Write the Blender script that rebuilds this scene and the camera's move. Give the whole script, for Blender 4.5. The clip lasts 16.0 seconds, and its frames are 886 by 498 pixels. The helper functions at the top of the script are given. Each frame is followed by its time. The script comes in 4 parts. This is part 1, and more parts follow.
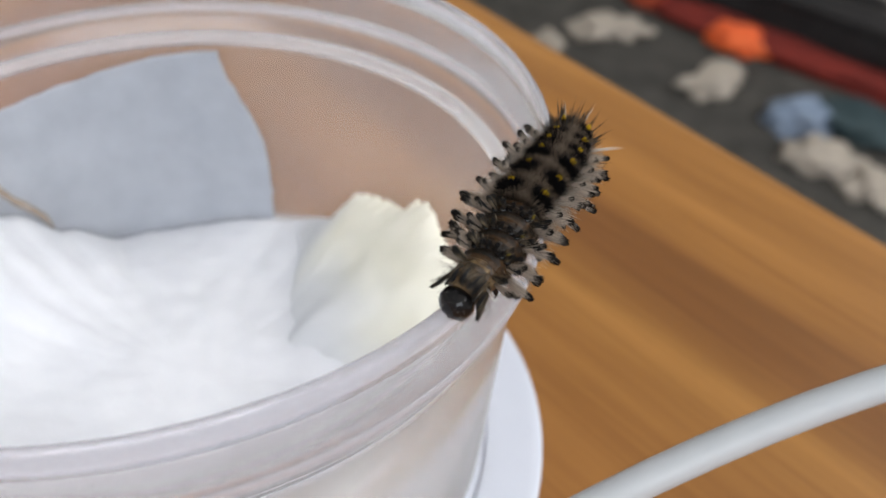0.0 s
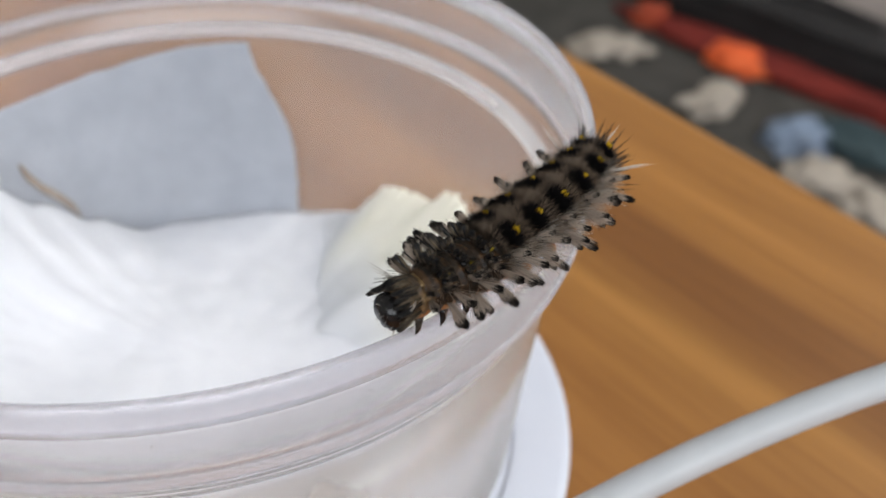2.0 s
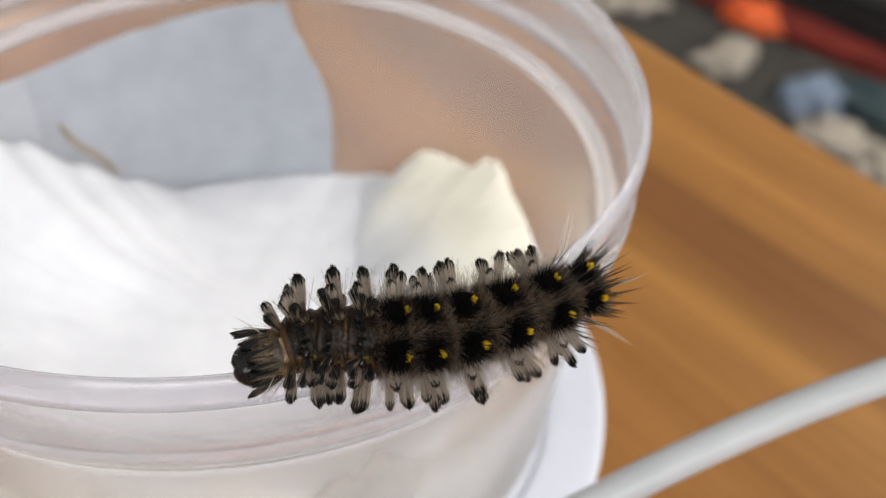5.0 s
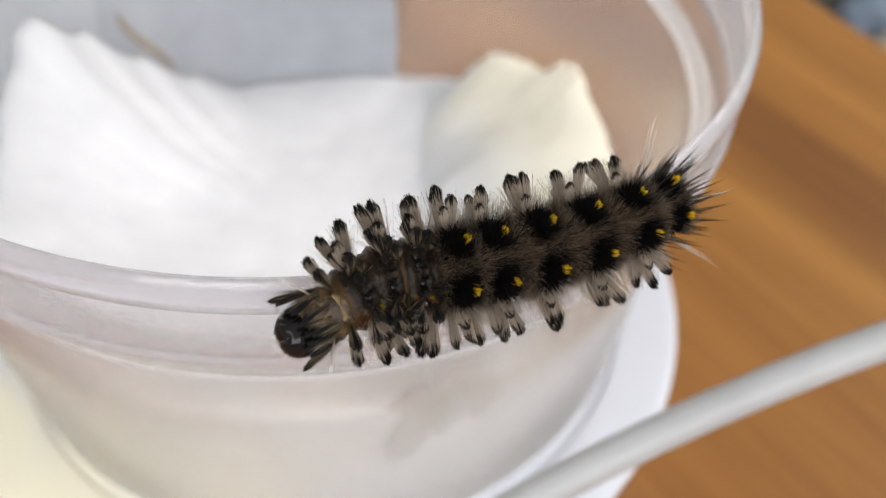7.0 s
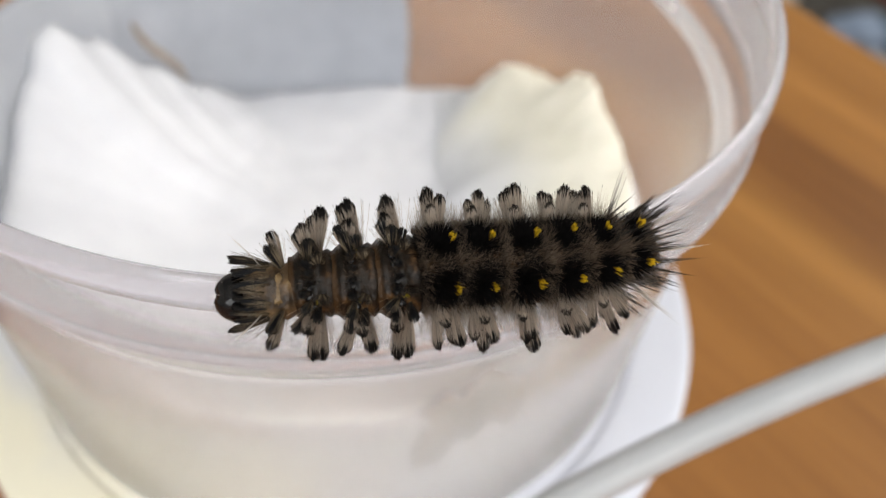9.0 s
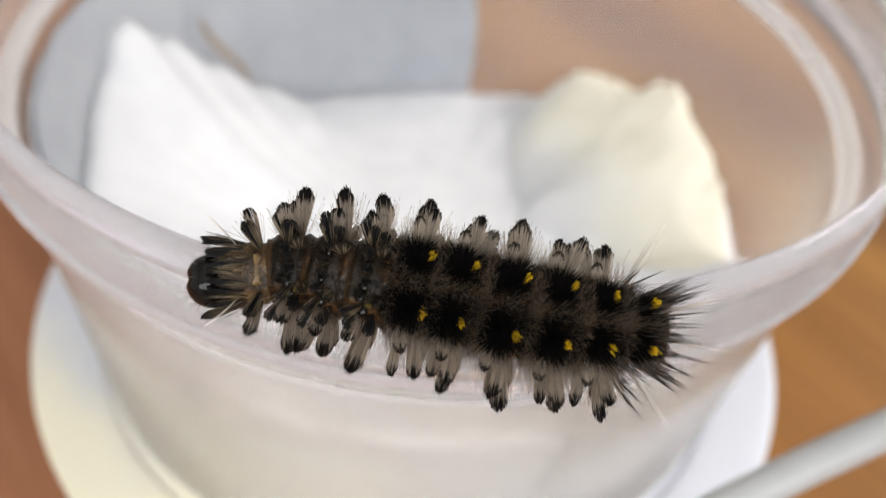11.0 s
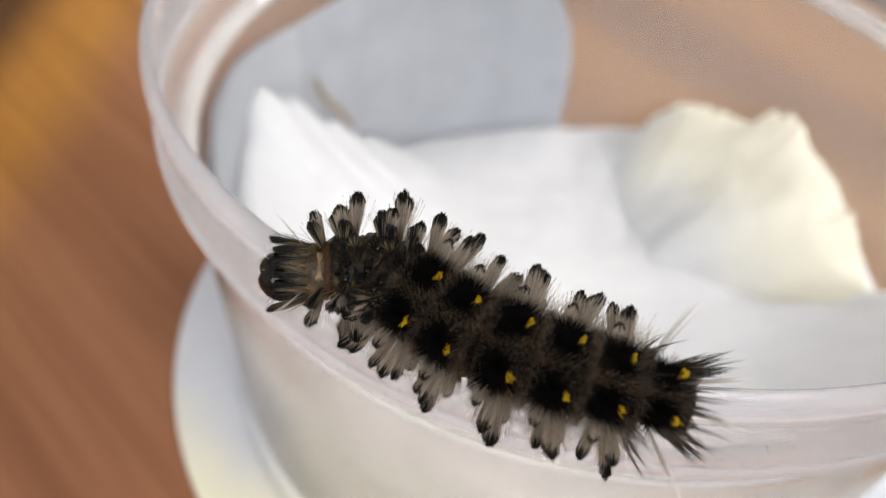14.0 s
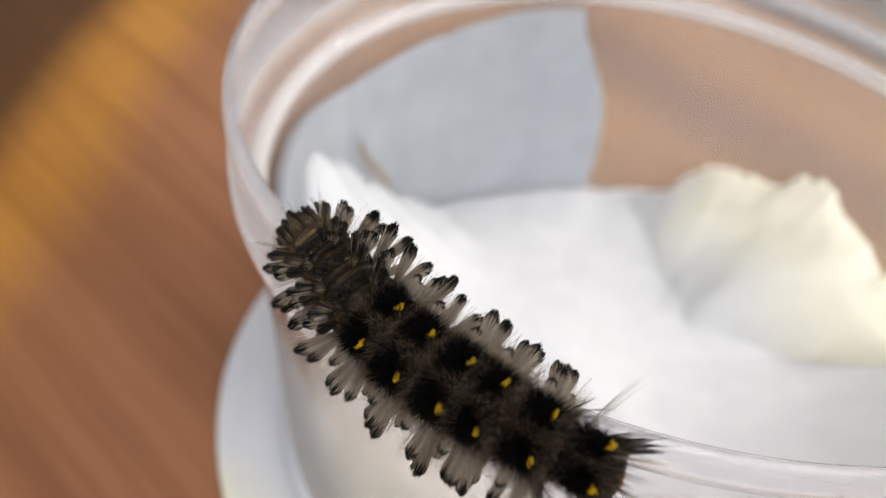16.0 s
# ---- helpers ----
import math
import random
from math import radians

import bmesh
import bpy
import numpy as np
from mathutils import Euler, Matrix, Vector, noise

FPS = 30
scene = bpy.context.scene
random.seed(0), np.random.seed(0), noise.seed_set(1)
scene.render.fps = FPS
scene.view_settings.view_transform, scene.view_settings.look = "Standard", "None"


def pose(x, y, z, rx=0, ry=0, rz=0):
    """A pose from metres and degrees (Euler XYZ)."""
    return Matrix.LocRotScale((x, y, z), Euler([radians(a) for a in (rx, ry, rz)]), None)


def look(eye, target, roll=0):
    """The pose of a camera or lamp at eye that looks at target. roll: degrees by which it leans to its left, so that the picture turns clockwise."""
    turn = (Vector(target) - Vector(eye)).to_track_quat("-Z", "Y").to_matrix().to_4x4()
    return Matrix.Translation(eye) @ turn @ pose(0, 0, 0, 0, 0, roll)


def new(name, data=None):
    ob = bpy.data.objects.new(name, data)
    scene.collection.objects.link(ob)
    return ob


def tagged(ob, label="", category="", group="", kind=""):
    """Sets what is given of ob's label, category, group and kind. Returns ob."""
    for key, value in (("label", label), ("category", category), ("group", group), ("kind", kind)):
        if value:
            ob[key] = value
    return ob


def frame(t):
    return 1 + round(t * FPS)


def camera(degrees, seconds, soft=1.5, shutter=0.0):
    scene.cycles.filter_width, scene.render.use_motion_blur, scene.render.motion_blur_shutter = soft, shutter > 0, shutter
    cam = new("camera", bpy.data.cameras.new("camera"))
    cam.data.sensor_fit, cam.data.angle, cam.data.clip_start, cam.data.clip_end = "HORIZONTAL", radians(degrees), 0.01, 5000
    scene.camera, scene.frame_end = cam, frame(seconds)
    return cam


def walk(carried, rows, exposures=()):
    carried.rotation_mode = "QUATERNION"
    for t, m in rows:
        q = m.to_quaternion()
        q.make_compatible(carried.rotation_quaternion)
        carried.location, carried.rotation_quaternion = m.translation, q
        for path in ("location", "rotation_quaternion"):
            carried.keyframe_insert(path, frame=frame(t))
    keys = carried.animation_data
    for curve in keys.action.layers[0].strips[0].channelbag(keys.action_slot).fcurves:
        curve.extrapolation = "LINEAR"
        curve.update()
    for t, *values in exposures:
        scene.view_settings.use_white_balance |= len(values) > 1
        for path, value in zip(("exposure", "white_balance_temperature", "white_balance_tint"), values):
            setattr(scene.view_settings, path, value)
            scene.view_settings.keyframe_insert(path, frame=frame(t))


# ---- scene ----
RIM = 0.068          # height of the tub's rim over the desk
FLOOR = -0.74        # the floor under the desk

cam = camera(52.74, 16.0, soft=1.25)
cam.data.dof.use_dof = True
cam.data.dof.aperture_fstop = 20.0
walk(cam, [
    (0.0, look((0.0174, -0.1136, 0.1340), (0.0337, -0.0465, 0.0762), 1.95)),
    (0.5, look((0.0158, -0.1145, 0.1312), (0.0318, -0.0472, 0.0735), 1.68)),
    (1.0, look((0.0120, -0.1168, 0.1332), (0.0280, -0.0495, 0.0756), 1.87)),
    (1.5, look((0.0111, -0.1180, 0.1331), (0.0270, -0.0502, 0.0761), 1.77)),
    (2.0, look((0.0107, -0.1158, 0.1301), (0.0276, -0.0477, 0.0738), 2.77)),
    (2.5, look((0.0102, -0.1166, 0.1292), (0.0275, -0.0478, 0.0737), 2.90)),
    (3.0, look((0.0091, -0.1170, 0.1276), (0.0266, -0.0477, 0.0729), 2.84)),
    (5.5, look((0.0011, -0.1104, 0.1326), (0.0156, -0.0477, 0.0697), 4.13)),
    (6.0, look((-0.0025, -0.1079, 0.1296), (0.0093, -0.0472, 0.0642), 3.35)),
    (6.5, look((-0.0016, -0.1076, 0.1283), (0.0099, -0.0470, 0.0627), 3.30)),
    (7.0, look((-0.0000, -0.1082, 0.1262), (0.0116, -0.0483, 0.0600), 3.49)),
    (7.5, look((0.0005, -0.1084, 0.1244), (0.0127, -0.0488, 0.0580), 4.25)),
    (8.0, look((0.0006, -0.1094, 0.1248), (0.0134, -0.0496, 0.0588), 4.84)),
    (8.5, look((-0.0016, -0.1093, 0.1256), (0.0110, -0.0484, 0.0605), 4.21)),
    (10.8, look((-0.0218, -0.1021, 0.1211), (-0.0048, -0.0416, 0.0566), 7.79)),
    (11.0, look((-0.0235, -0.1015, 0.1207), (-0.0071, -0.0407, 0.0564), 7.42)),
    (11.5, look((-0.0267, -0.1001, 0.1202), (-0.0105, -0.0398, 0.0554), 7.34)),
    (12.0, look((-0.0320, -0.0981, 0.1217), (-0.0159, -0.0374, 0.0572), 6.74)),
    (12.5, look((-0.0363, -0.0952, 0.1219), (-0.0194, -0.0344, 0.0577), 6.56)),
    (13.0, look((-0.0376, -0.0951, 0.1242), (-0.0205, -0.0351, 0.0593), 6.11)),
    (13.5, look((-0.0458, -0.0915, 0.1235), (-0.0268, -0.0316, 0.0591), 6.29)),
    (14.0, look((-0.0515, -0.0886, 0.1237), (-0.0309, -0.0289, 0.0596), 6.54)),
    (14.5, look((-0.0547, -0.0874, 0.1242), (-0.0330, -0.0271, 0.0611), 7.64)),
    (15.0, look((-0.0578, -0.0857, 0.1228), (-0.0350, -0.0251, 0.0602), 7.96)),
    (15.5, look((-0.0590, -0.0849, 0.1235), (-0.0358, -0.0237, 0.0616), 8.27)),
    (16.0, look((-0.0635, -0.0842, 0.1251), (-0.0394, -0.0221, 0.0646), 8.24)),
], exposures=[(0.0, -0.07, 6330, 10), (3.2, -0.06, 6400, 10), (5.5, 0.0, 6720, 10), (8.7, -0.01, 6740, 10), (11.0, 0.05, 6800, 10), (16.0, 0.07, 6780, 10)])

# ---- light ----
world = bpy.data.worlds.new("sky")
scene.world = world
world.use_nodes = True
wn = world.node_tree
sky = wn.nodes.new("ShaderNodeTexSky")
sky.sky_type, sky.sun_disc = "NISHITA", False
sky.sun_elevation, sky.sun_rotation = radians(40), radians(30)
wn.nodes["Background"].inputs[1].default_value = 0.12
wn.links.new(sky.outputs[0], wn.nodes["Background"].inputs[0])
scene.view_settings.exposure = 0.0


def window_light(name, m, w, h, power, colour):
    lamp = bpy.data.lights.new(name, "AREA")
    lamp.shape, lamp.size, lamp.size_y, lamp.energy, lamp.color = "RECTANGLE", w, h, power, colour
    ob = new(name, lamp)
    ob.matrix_world = m
    return ob


window_light("east_window_light", look((2.18, 0.1, 1.15), (0.0, 0.1, 0.35)), 2.2, 1.2, 45, (1.0, 0.97, 0.93))
window_light("south_window_light", look((-0.3, -1.78, 1.15), (-0.3, 0.0, 0.35)), 2.4, 1.2, 45, (0.97, 0.98, 0.99))


# ---- materials ----
def material(name):
    m = bpy.data.materials.new(name)
    m.use_nodes = True
    return m, m.node_tree.nodes, m.node_tree.links, m.node_tree.nodes["Principled BSDF"]


def ramp(nodes, stops):
    r = nodes.new("ShaderNodeValToRGB")
    while len(r.color_ramp.elements) < len(stops):
        r.color_ramp.elements.new(0.5)
    for e, (p, c) in zip(r.color_ramp.elements, stops):
        e.position, e.color = p, (*c, 1)
    return r


def noise_tex(nodes, links, scale, detail=4.0, stretch=None, turn=0.0, rough=0.55):
    tc = nodes.new("ShaderNodeTexCoord")
    spin = nodes.new("ShaderNodeMapping")
    spin.inputs["Rotation"].default_value = (0, 0, turn)
    mp = nodes.new("ShaderNodeMapping")
    mp.inputs["Scale"].default_value = stretch or (1, 1, 1)
    n = nodes.new("ShaderNodeTexNoise")
    n.inputs["Scale"].default_value = scale
    n.inputs["Detail"].default_value = detail
    n.inputs["Roughness"].default_value = rough
    links.new(tc.outputs["Object"], spin.inputs[0])
    links.new(spin.outputs[0], mp.inputs[0])
    links.new(mp.outputs[0], n.inputs["Vector"])
    return n


def surface(name, stops, scale, rough=0.6, bump=0.0, bump_scale=None, detail=4.0, spec=0.5, sheen=0.0, stretch=None, turn=0.0, coat=0.0):
    m, nodes, links, p = material(name)
    n = noise_tex(nodes, links, scale, detail, stretch, turn)
    r = ramp(nodes, stops)
    links.new(n.outputs[0], r.inputs[0])
    links.new(r.outputs[0], p.inputs["Base Color"])
    p.inputs["Roughness"].default_value = rough
    p.inputs["Specular IOR Level"].default_value = spec
    p.inputs["Sheen Weight"].default_value = sheen
    p.inputs["Coat Weight"].default_value = coat
    if bump:
        b = nodes.new("ShaderNodeBump")
        b.inputs["Strength"].default_value = bump
        b.inputs["Distance"].default_value = 0.001
        nb = noise_tex(nodes, links, bump_scale or scale * 4, 6.0, stretch, turn)
        links.new(nb.outputs[0], b.inputs["Height"])
        links.new(b.outputs[0], p.inputs["Normal"])
    return m


def wood_material():
    """Varnished wood in glued staves of differing tone, that run along the desk's edge; light and shade to the west are
    painted into the colour.
    """
    m, nodes, links, p = material("varnished_wood")
    turn = radians(62)
    tc = nodes.new("ShaderNodeTexCoord")
    spin = nodes.new("ShaderNodeMapping")
    spin.inputs["Rotation"].default_value = (0, 0, turn)
    links.new(tc.outputs["Object"], spin.inputs[0])
    sep = nodes.new("ShaderNodeSeparateXYZ")
    links.new(spin.outputs[0], sep.inputs[0])
    wavy = noise_tex(nodes, links, 14.0, 3.0, (0.25, 1.0, 1.0), turn)
    add = nodes.new("ShaderNodeMath")
    add.operation = "MULTIPLY_ADD"
    add.inputs[1].default_value = 0.03
    links.new(wavy.outputs[0], add.inputs[0])
    links.new(sep.outputs[1], add.inputs[2])
    across = nodes.new("ShaderNodeMapRange")
    across.inputs["From Min"].default_value, across.inputs["From Max"].default_value = -0.105, 0.195
    links.new(add.outputs[0], across.inputs[0])
    # stave tones; the low end also holds shade painted in west of the tub
    tone = ramp(nodes, [(0.0, (0.30, 0.135, 0.062)), (0.19, (0.29, 0.128, 0.055)), (0.27, (0.48, 0.212, 0.045)), (0.33, (0.33, 0.142, 0.042)), (0.42, (0.28, 0.120, 0.042)), (0.46, (0.285, 0.122, 0.030)), (0.60, (0.30, 0.130, 0.031)),
                        (0.68, (0.36, 0.166, 0.040)), (0.73, (0.20, 0.080, 0.020)), (0.775, (0.215, 0.088, 0.022)), (0.80, (0.35, 0.155, 0.036)), (0.92, (0.37, 0.168, 0.040)), (1.0, (0.33, 0.135, 0.032))])
    links.new(across.outputs[0], tone.inputs[0])
    # light painted into the colour: pinkish-brown shade, west of a line golden, then dark
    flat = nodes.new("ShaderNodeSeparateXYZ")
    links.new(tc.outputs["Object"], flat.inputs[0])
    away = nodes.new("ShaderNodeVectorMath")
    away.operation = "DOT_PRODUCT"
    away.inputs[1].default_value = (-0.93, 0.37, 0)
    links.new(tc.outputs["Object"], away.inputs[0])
    light_edge = nodes.new("ShaderNodeMath")
    light_edge.operation = "MULTIPLY_ADD"
    light_edge.inputs[1].default_value = 0.02
    links.new(wavy.outputs[0], light_edge.inputs[0])
    links.new(away.outputs["Value"], light_edge.inputs[2])
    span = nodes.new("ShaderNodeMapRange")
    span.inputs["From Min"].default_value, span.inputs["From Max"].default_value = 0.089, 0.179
    links.new(light_edge.outputs[0], span.inputs[0])
    painted_light = ramp(nodes, [(0.0, (0.34, 0.150, 0.078)), (0.22, (0.32, 0.140, 0.066)), (0.38, (0.45, 0.205, 0.040)), (0.48, (0.43, 0.192, 0.037)), (0.62, (0.10, 0.040, 0.011)), (0.84, (0.075, 0.030, 0.009)), (1.0, (0.29, 0.125, 0.034))])
    links.new(span.outputs[0], painted_light.inputs[0])
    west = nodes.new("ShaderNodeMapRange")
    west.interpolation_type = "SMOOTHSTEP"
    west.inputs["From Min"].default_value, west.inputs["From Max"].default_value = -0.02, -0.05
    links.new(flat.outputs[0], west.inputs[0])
    lit_wood = nodes.new("ShaderNodeMix")
    lit_wood.data_type = "RGBA"
    links.new(west.outputs[0], lit_wood.inputs[0])
    links.new(tone.outputs[0], lit_wood.inputs[6])
    links.new(painted_light.outputs[0], lit_wood.inputs[7])
    broad = noise_tex(nodes, links, 30.0, 4.0, (0.10, 1.0, 1.0), turn)
    fine = noise_tex(nodes, links, 300.0, 6.0, (0.035, 1.0, 1.0), turn, 0.7)
    middle = noise_tex(nodes, links, 95.0, 5.0, (0.05, 1.0, 1.0), turn, 0.65)
    rm = ramp(nodes, [(0.32, (0.66, 0.60, 0.55)), (0.5, (1, 1, 1)), (0.68, (1.15, 1.17, 1.2))])
    links.new(middle.outputs[0], rm.inputs[0])
    rb = ramp(nodes, [(0.30, (0.62, 0.56, 0.52)), (0.5, (1, 1, 1)), (0.7, (1.16, 1.2, 1.25))])
    rf = ramp(nodes, [(0.30, (0.62, 0.55, 0.5)), (0.55, (1, 1, 1)), (0.75, (1.12, 1.14, 1.2))])
    links.new(broad.outputs[0], rb.inputs[0])
    links.new(fine.outputs[0], rf.inputs[0])
    last = lit_wood.outputs[2]
    for layer, amount in ((rb, 0.7), (rm, 0.55), (rf, 0.5)):
        mx = nodes.new("ShaderNodeMix")
        mx.data_type, mx.blend_type = "RGBA", "MULTIPLY"
        mx.inputs[0].default_value = amount
        links.new(last, mx.inputs[6])
        links.new(layer.outputs[0], mx.inputs[7])
        last = mx.outputs[2]
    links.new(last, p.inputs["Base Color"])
    p.inputs["Roughness"].default_value = 0.5
    p.inputs["Specular IOR Level"].default_value = 0.3
    b = nodes.new("ShaderNodeBump")
    b.inputs["Strength"].default_value = 0.08
    b.inputs["Distance"].default_value = 0.0006
    links.new(fine.outputs[0], b.inputs["Height"])
    links.new(b.outputs[0], p.inputs["Normal"])
    return m


def plastic_material(name, haze, tint, gloss_rough):
    """Clear polypropylene: refracts most of the light and scatters some."""
    m, nodes, links, p = material(name)
    out = nodes["Material Output"]
    nodes.remove(p)
    clear = nodes.new("ShaderNodeBsdfGlass")
    clear.inputs["Color"].default_value = (*tint, 1)
    clear.inputs["Roughness"].default_value = gloss_rough
    clear.inputs["IOR"].default_value = 1.40
    milk = nodes.new("ShaderNodeBsdfDiffuse")
    milk.inputs[0].default_value = (0.81, 0.84, 0.89, 1)
    back = nodes.new("ShaderNodeBsdfTranslucent")
    back.inputs[0].default_value = (0.80, 0.83, 0.86, 1)
    scatter = nodes.new("ShaderNodeMixShader")
    scatter.inputs[0].default_value = 0.55
    links.new(milk.outputs[0], scatter.inputs[1])
    links.new(back.outputs[0], scatter.inputs[2])
    n = noise_tex(nodes, links, 60.0, 5.0)
    mr = nodes.new("ShaderNodeMapRange")
    mr.inputs["To Min"].default_value, mr.inputs["To Max"].default_value = haze * 0.8, haze * 1.2
    links.new(n.outputs[0], mr.inputs[0])
    mix = nodes.new("ShaderNodeMixShader")
    links.new(mr.outputs[0], mix.inputs[0])
    links.new(clear.outputs[0], mix.inputs[1])
    links.new(scatter.outputs[0], mix.inputs[2])
    links.new(mix.outputs[0], out.inputs[0])
    return m


def tissue_material(name, c0, c1, through_light):
    m, nodes, links, p = material(name)
    out = nodes["Material Output"]
    n = noise_tex(nodes, links, 140.0, 3.0)
    r = ramp(nodes, [(0.3, c0), (0.7, c1)])
    links.new(n.outputs[0], r.inputs[0])
    links.new(r.outputs[0], p.inputs["Base Color"])
    p.inputs["Roughness"].default_value = 0.95
    p.inputs["Specular IOR Level"].default_value = 0.15
    b = nodes.new("ShaderNodeBump")
    b.inputs["Strength"].default_value, b.inputs["Distance"].default_value = 0.35, 0.0004
    emboss = noise_tex(nodes, links, 700.0, 3.0)
    links.new(emboss.outputs[0], b.inputs["Height"])
    links.new(b.outputs[0], p.inputs["Normal"])
    t = nodes.new("ShaderNodeBsdfTranslucent")
    links.new(r.outputs[0], t.inputs[0])
    mix = nodes.new("ShaderNodeMixShader")
    mix.inputs[0].default_value = through_light
    links.new(p.outputs[0], mix.inputs[1])
    links.new(t.outputs[0], mix.inputs[2])
    links.new(mix.outputs[0], out.inputs[0])
    return m


def warm_lit_material():
    """Soft tissue with warm bounced light painted in as cream, fading to white towards the torn inner edge."""
    m = tissue_material("warm_lit_tissue", (0.94, 0.928, 0.85), (0.96, 0.952, 0.89), 0.62)
    nodes, links = m.node_tree.nodes, m.node_tree.links
    tc = nodes.new("ShaderNodeTexCoord")
    flat = nodes.new("ShaderNodeVectorMath")
    flat.operation = "MULTIPLY"
    flat.inputs[1].default_value = (1, 1, 0)
    far = nodes.new("ShaderNodeVectorMath")
    far.operation = "LENGTH"
    links.new(tc.outputs["Object"], flat.inputs[0])
    links.new(flat.outputs[0], far.inputs[0])
    n = noise_tex(nodes, links, 90.0, 3.0)
    add = nodes.new("ShaderNodeMath")
    add.operation = "MULTIPLY_ADD"
    add.inputs[1].default_value = 0.014
    links.new(n.outputs[0], add.inputs[0])
    links.new(far.outputs["Value"], add.inputs[2])
    fade = nodes.new("ShaderNodeMapRange")
    fade.interpolation_type = "SMOOTHSTEP"
    fade.inputs["From Min"].default_value, fade.inputs["From Max"].default_value = 0.028, 0.047
    links.new(add.outputs[0], fade.inputs[0])
    sep = nodes.new("ShaderNodeSeparateXYZ")
    links.new(tc.outputs["Object"], sep.inputs[0])
    turn = nodes.new("ShaderNodeMath")
    turn.operation = "ARCTAN2"
    links.new(sep.outputs[1], turn.inputs[0])
    links.new(sep.outputs[0], turn.inputs[1])
    side = nodes.new("ShaderNodeMapRange")
    side.interpolation_type = "SMOOTHSTEP"
    side.inputs["From Min"].default_value, side.inputs["From Max"].default_value = 0.92, 0.68
    links.new(turn.outputs[0], side.inputs[0])
    both = nodes.new("ShaderNodeMath")
    both.operation = "MULTIPLY"
    links.new(fade.outputs[0], both.inputs[0])
    links.new(side.outputs[0], both.inputs[1])
    warm_tone = next(k for k in nodes if k.bl_idname == "ShaderNodeValToRGB")
    mix = nodes.new("ShaderNodeMix")
    mix.data_type = "RGBA"
    mix.inputs[6].default_value = (0.85, 0.86, 0.875, 1)
    links.new(both.outputs[0], mix.inputs[0])
    links.new(warm_tone.outputs[0], mix.inputs[7])
    links.new(mix.outputs[2], nodes["Principled BSDF"].inputs["Base Color"])
    links.new(mix.outputs[2], next(k for k in nodes if k.bl_idname == "ShaderNodeBsdfTranslucent").inputs[0])
    return m


def lid_material():
    """White plastic, lighter and yellower towards its south-west."""
    m = surface("white_plastic", [(0.3, (0.62, 0.655, 0.74)), (0.7, (0.67, 0.70, 0.785))], 40, 0.4, 0.05, 300)
    nodes, links = m.node_tree.nodes, m.node_tree.links
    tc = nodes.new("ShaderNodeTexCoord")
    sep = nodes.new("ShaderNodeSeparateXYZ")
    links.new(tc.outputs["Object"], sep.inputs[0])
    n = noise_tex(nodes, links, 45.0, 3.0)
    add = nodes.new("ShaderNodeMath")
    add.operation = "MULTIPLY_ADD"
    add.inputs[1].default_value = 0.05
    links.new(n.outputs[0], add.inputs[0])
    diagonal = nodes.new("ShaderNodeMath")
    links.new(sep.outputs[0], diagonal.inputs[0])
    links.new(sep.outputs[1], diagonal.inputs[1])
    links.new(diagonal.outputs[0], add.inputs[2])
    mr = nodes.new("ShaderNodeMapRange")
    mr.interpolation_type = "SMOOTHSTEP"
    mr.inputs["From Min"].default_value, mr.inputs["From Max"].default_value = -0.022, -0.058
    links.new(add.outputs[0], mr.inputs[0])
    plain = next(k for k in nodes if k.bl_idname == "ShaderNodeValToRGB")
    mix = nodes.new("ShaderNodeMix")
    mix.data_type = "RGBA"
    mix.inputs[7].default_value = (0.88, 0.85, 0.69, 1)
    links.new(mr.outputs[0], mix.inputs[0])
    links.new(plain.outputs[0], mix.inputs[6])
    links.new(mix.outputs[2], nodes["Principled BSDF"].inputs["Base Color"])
    return m


def hair_material(name, stops, rough=0.5, clear=0.0):
    """Colour runs along each hair, from root (0) to tip (1)."""
    m, nodes, links, p = material(name)
    a = nodes.new("ShaderNodeAttribute")
    a.attribute_name = "along"
    r = ramp(nodes, stops)
    links.new(a.outputs["Fac"], r.inputs[0])
    links.new(r.outputs[0], p.inputs["Base Color"])
    p.inputs["Roughness"].default_value = rough
    p.inputs["Specular IOR Level"].default_value = 0.15
    if clear:
        t = nodes.new("ShaderNodeBsdfTranslucent")
        links.new(r.outputs[0], t.inputs[0])
        mix = nodes.new("ShaderNodeMixShader")
        mix.inputs[0].default_value = clear
        links.new(p.outputs[0], mix.inputs[1])
        links.new(t.outputs[0], mix.inputs[2])
        links.new(mix.outputs[0], nodes["Material Output"].inputs[0])
    return m


WOOD = wood_material()
PLASTIC = plastic_material("clear_polypropylene", 0.12, (0.976, 0.967, 0.972), 0.22)
PLASTIC_LOW = plastic_material("hazy_polypropylene", 0.11, (1.0, 0.98, 0.955), 0.20)
BEAD = plastic_material("milky_polypropylene", 0.20, (0.935, 0.922, 0.936), 0.14)
FROST = plastic_material("frosted_polypropylene", 0.22, (0.92, 0.90, 0.89), 0.8)
LID = lid_material()
TISSUE = tissue_material("white_tissue", (0.85, 0.865, 0.90), (0.90, 0.915, 0.945), 0.45)
SHEET = tissue_material("grey_paper", (0.50, 0.53, 0.58), (0.57, 0.60, 0.65), 0.45)
SHEET_PALE = tissue_material("pale_grey_paper", (0.59, 0.615, 0.66), (0.65, 0.675, 0.715), 0.5)
WARM_LIT = warm_lit_material()
DULL_GREY = tissue_material("dull_grey_patch", (0.34, 0.325, 0.325), (0.52, 0.51, 0.51), 0.2)
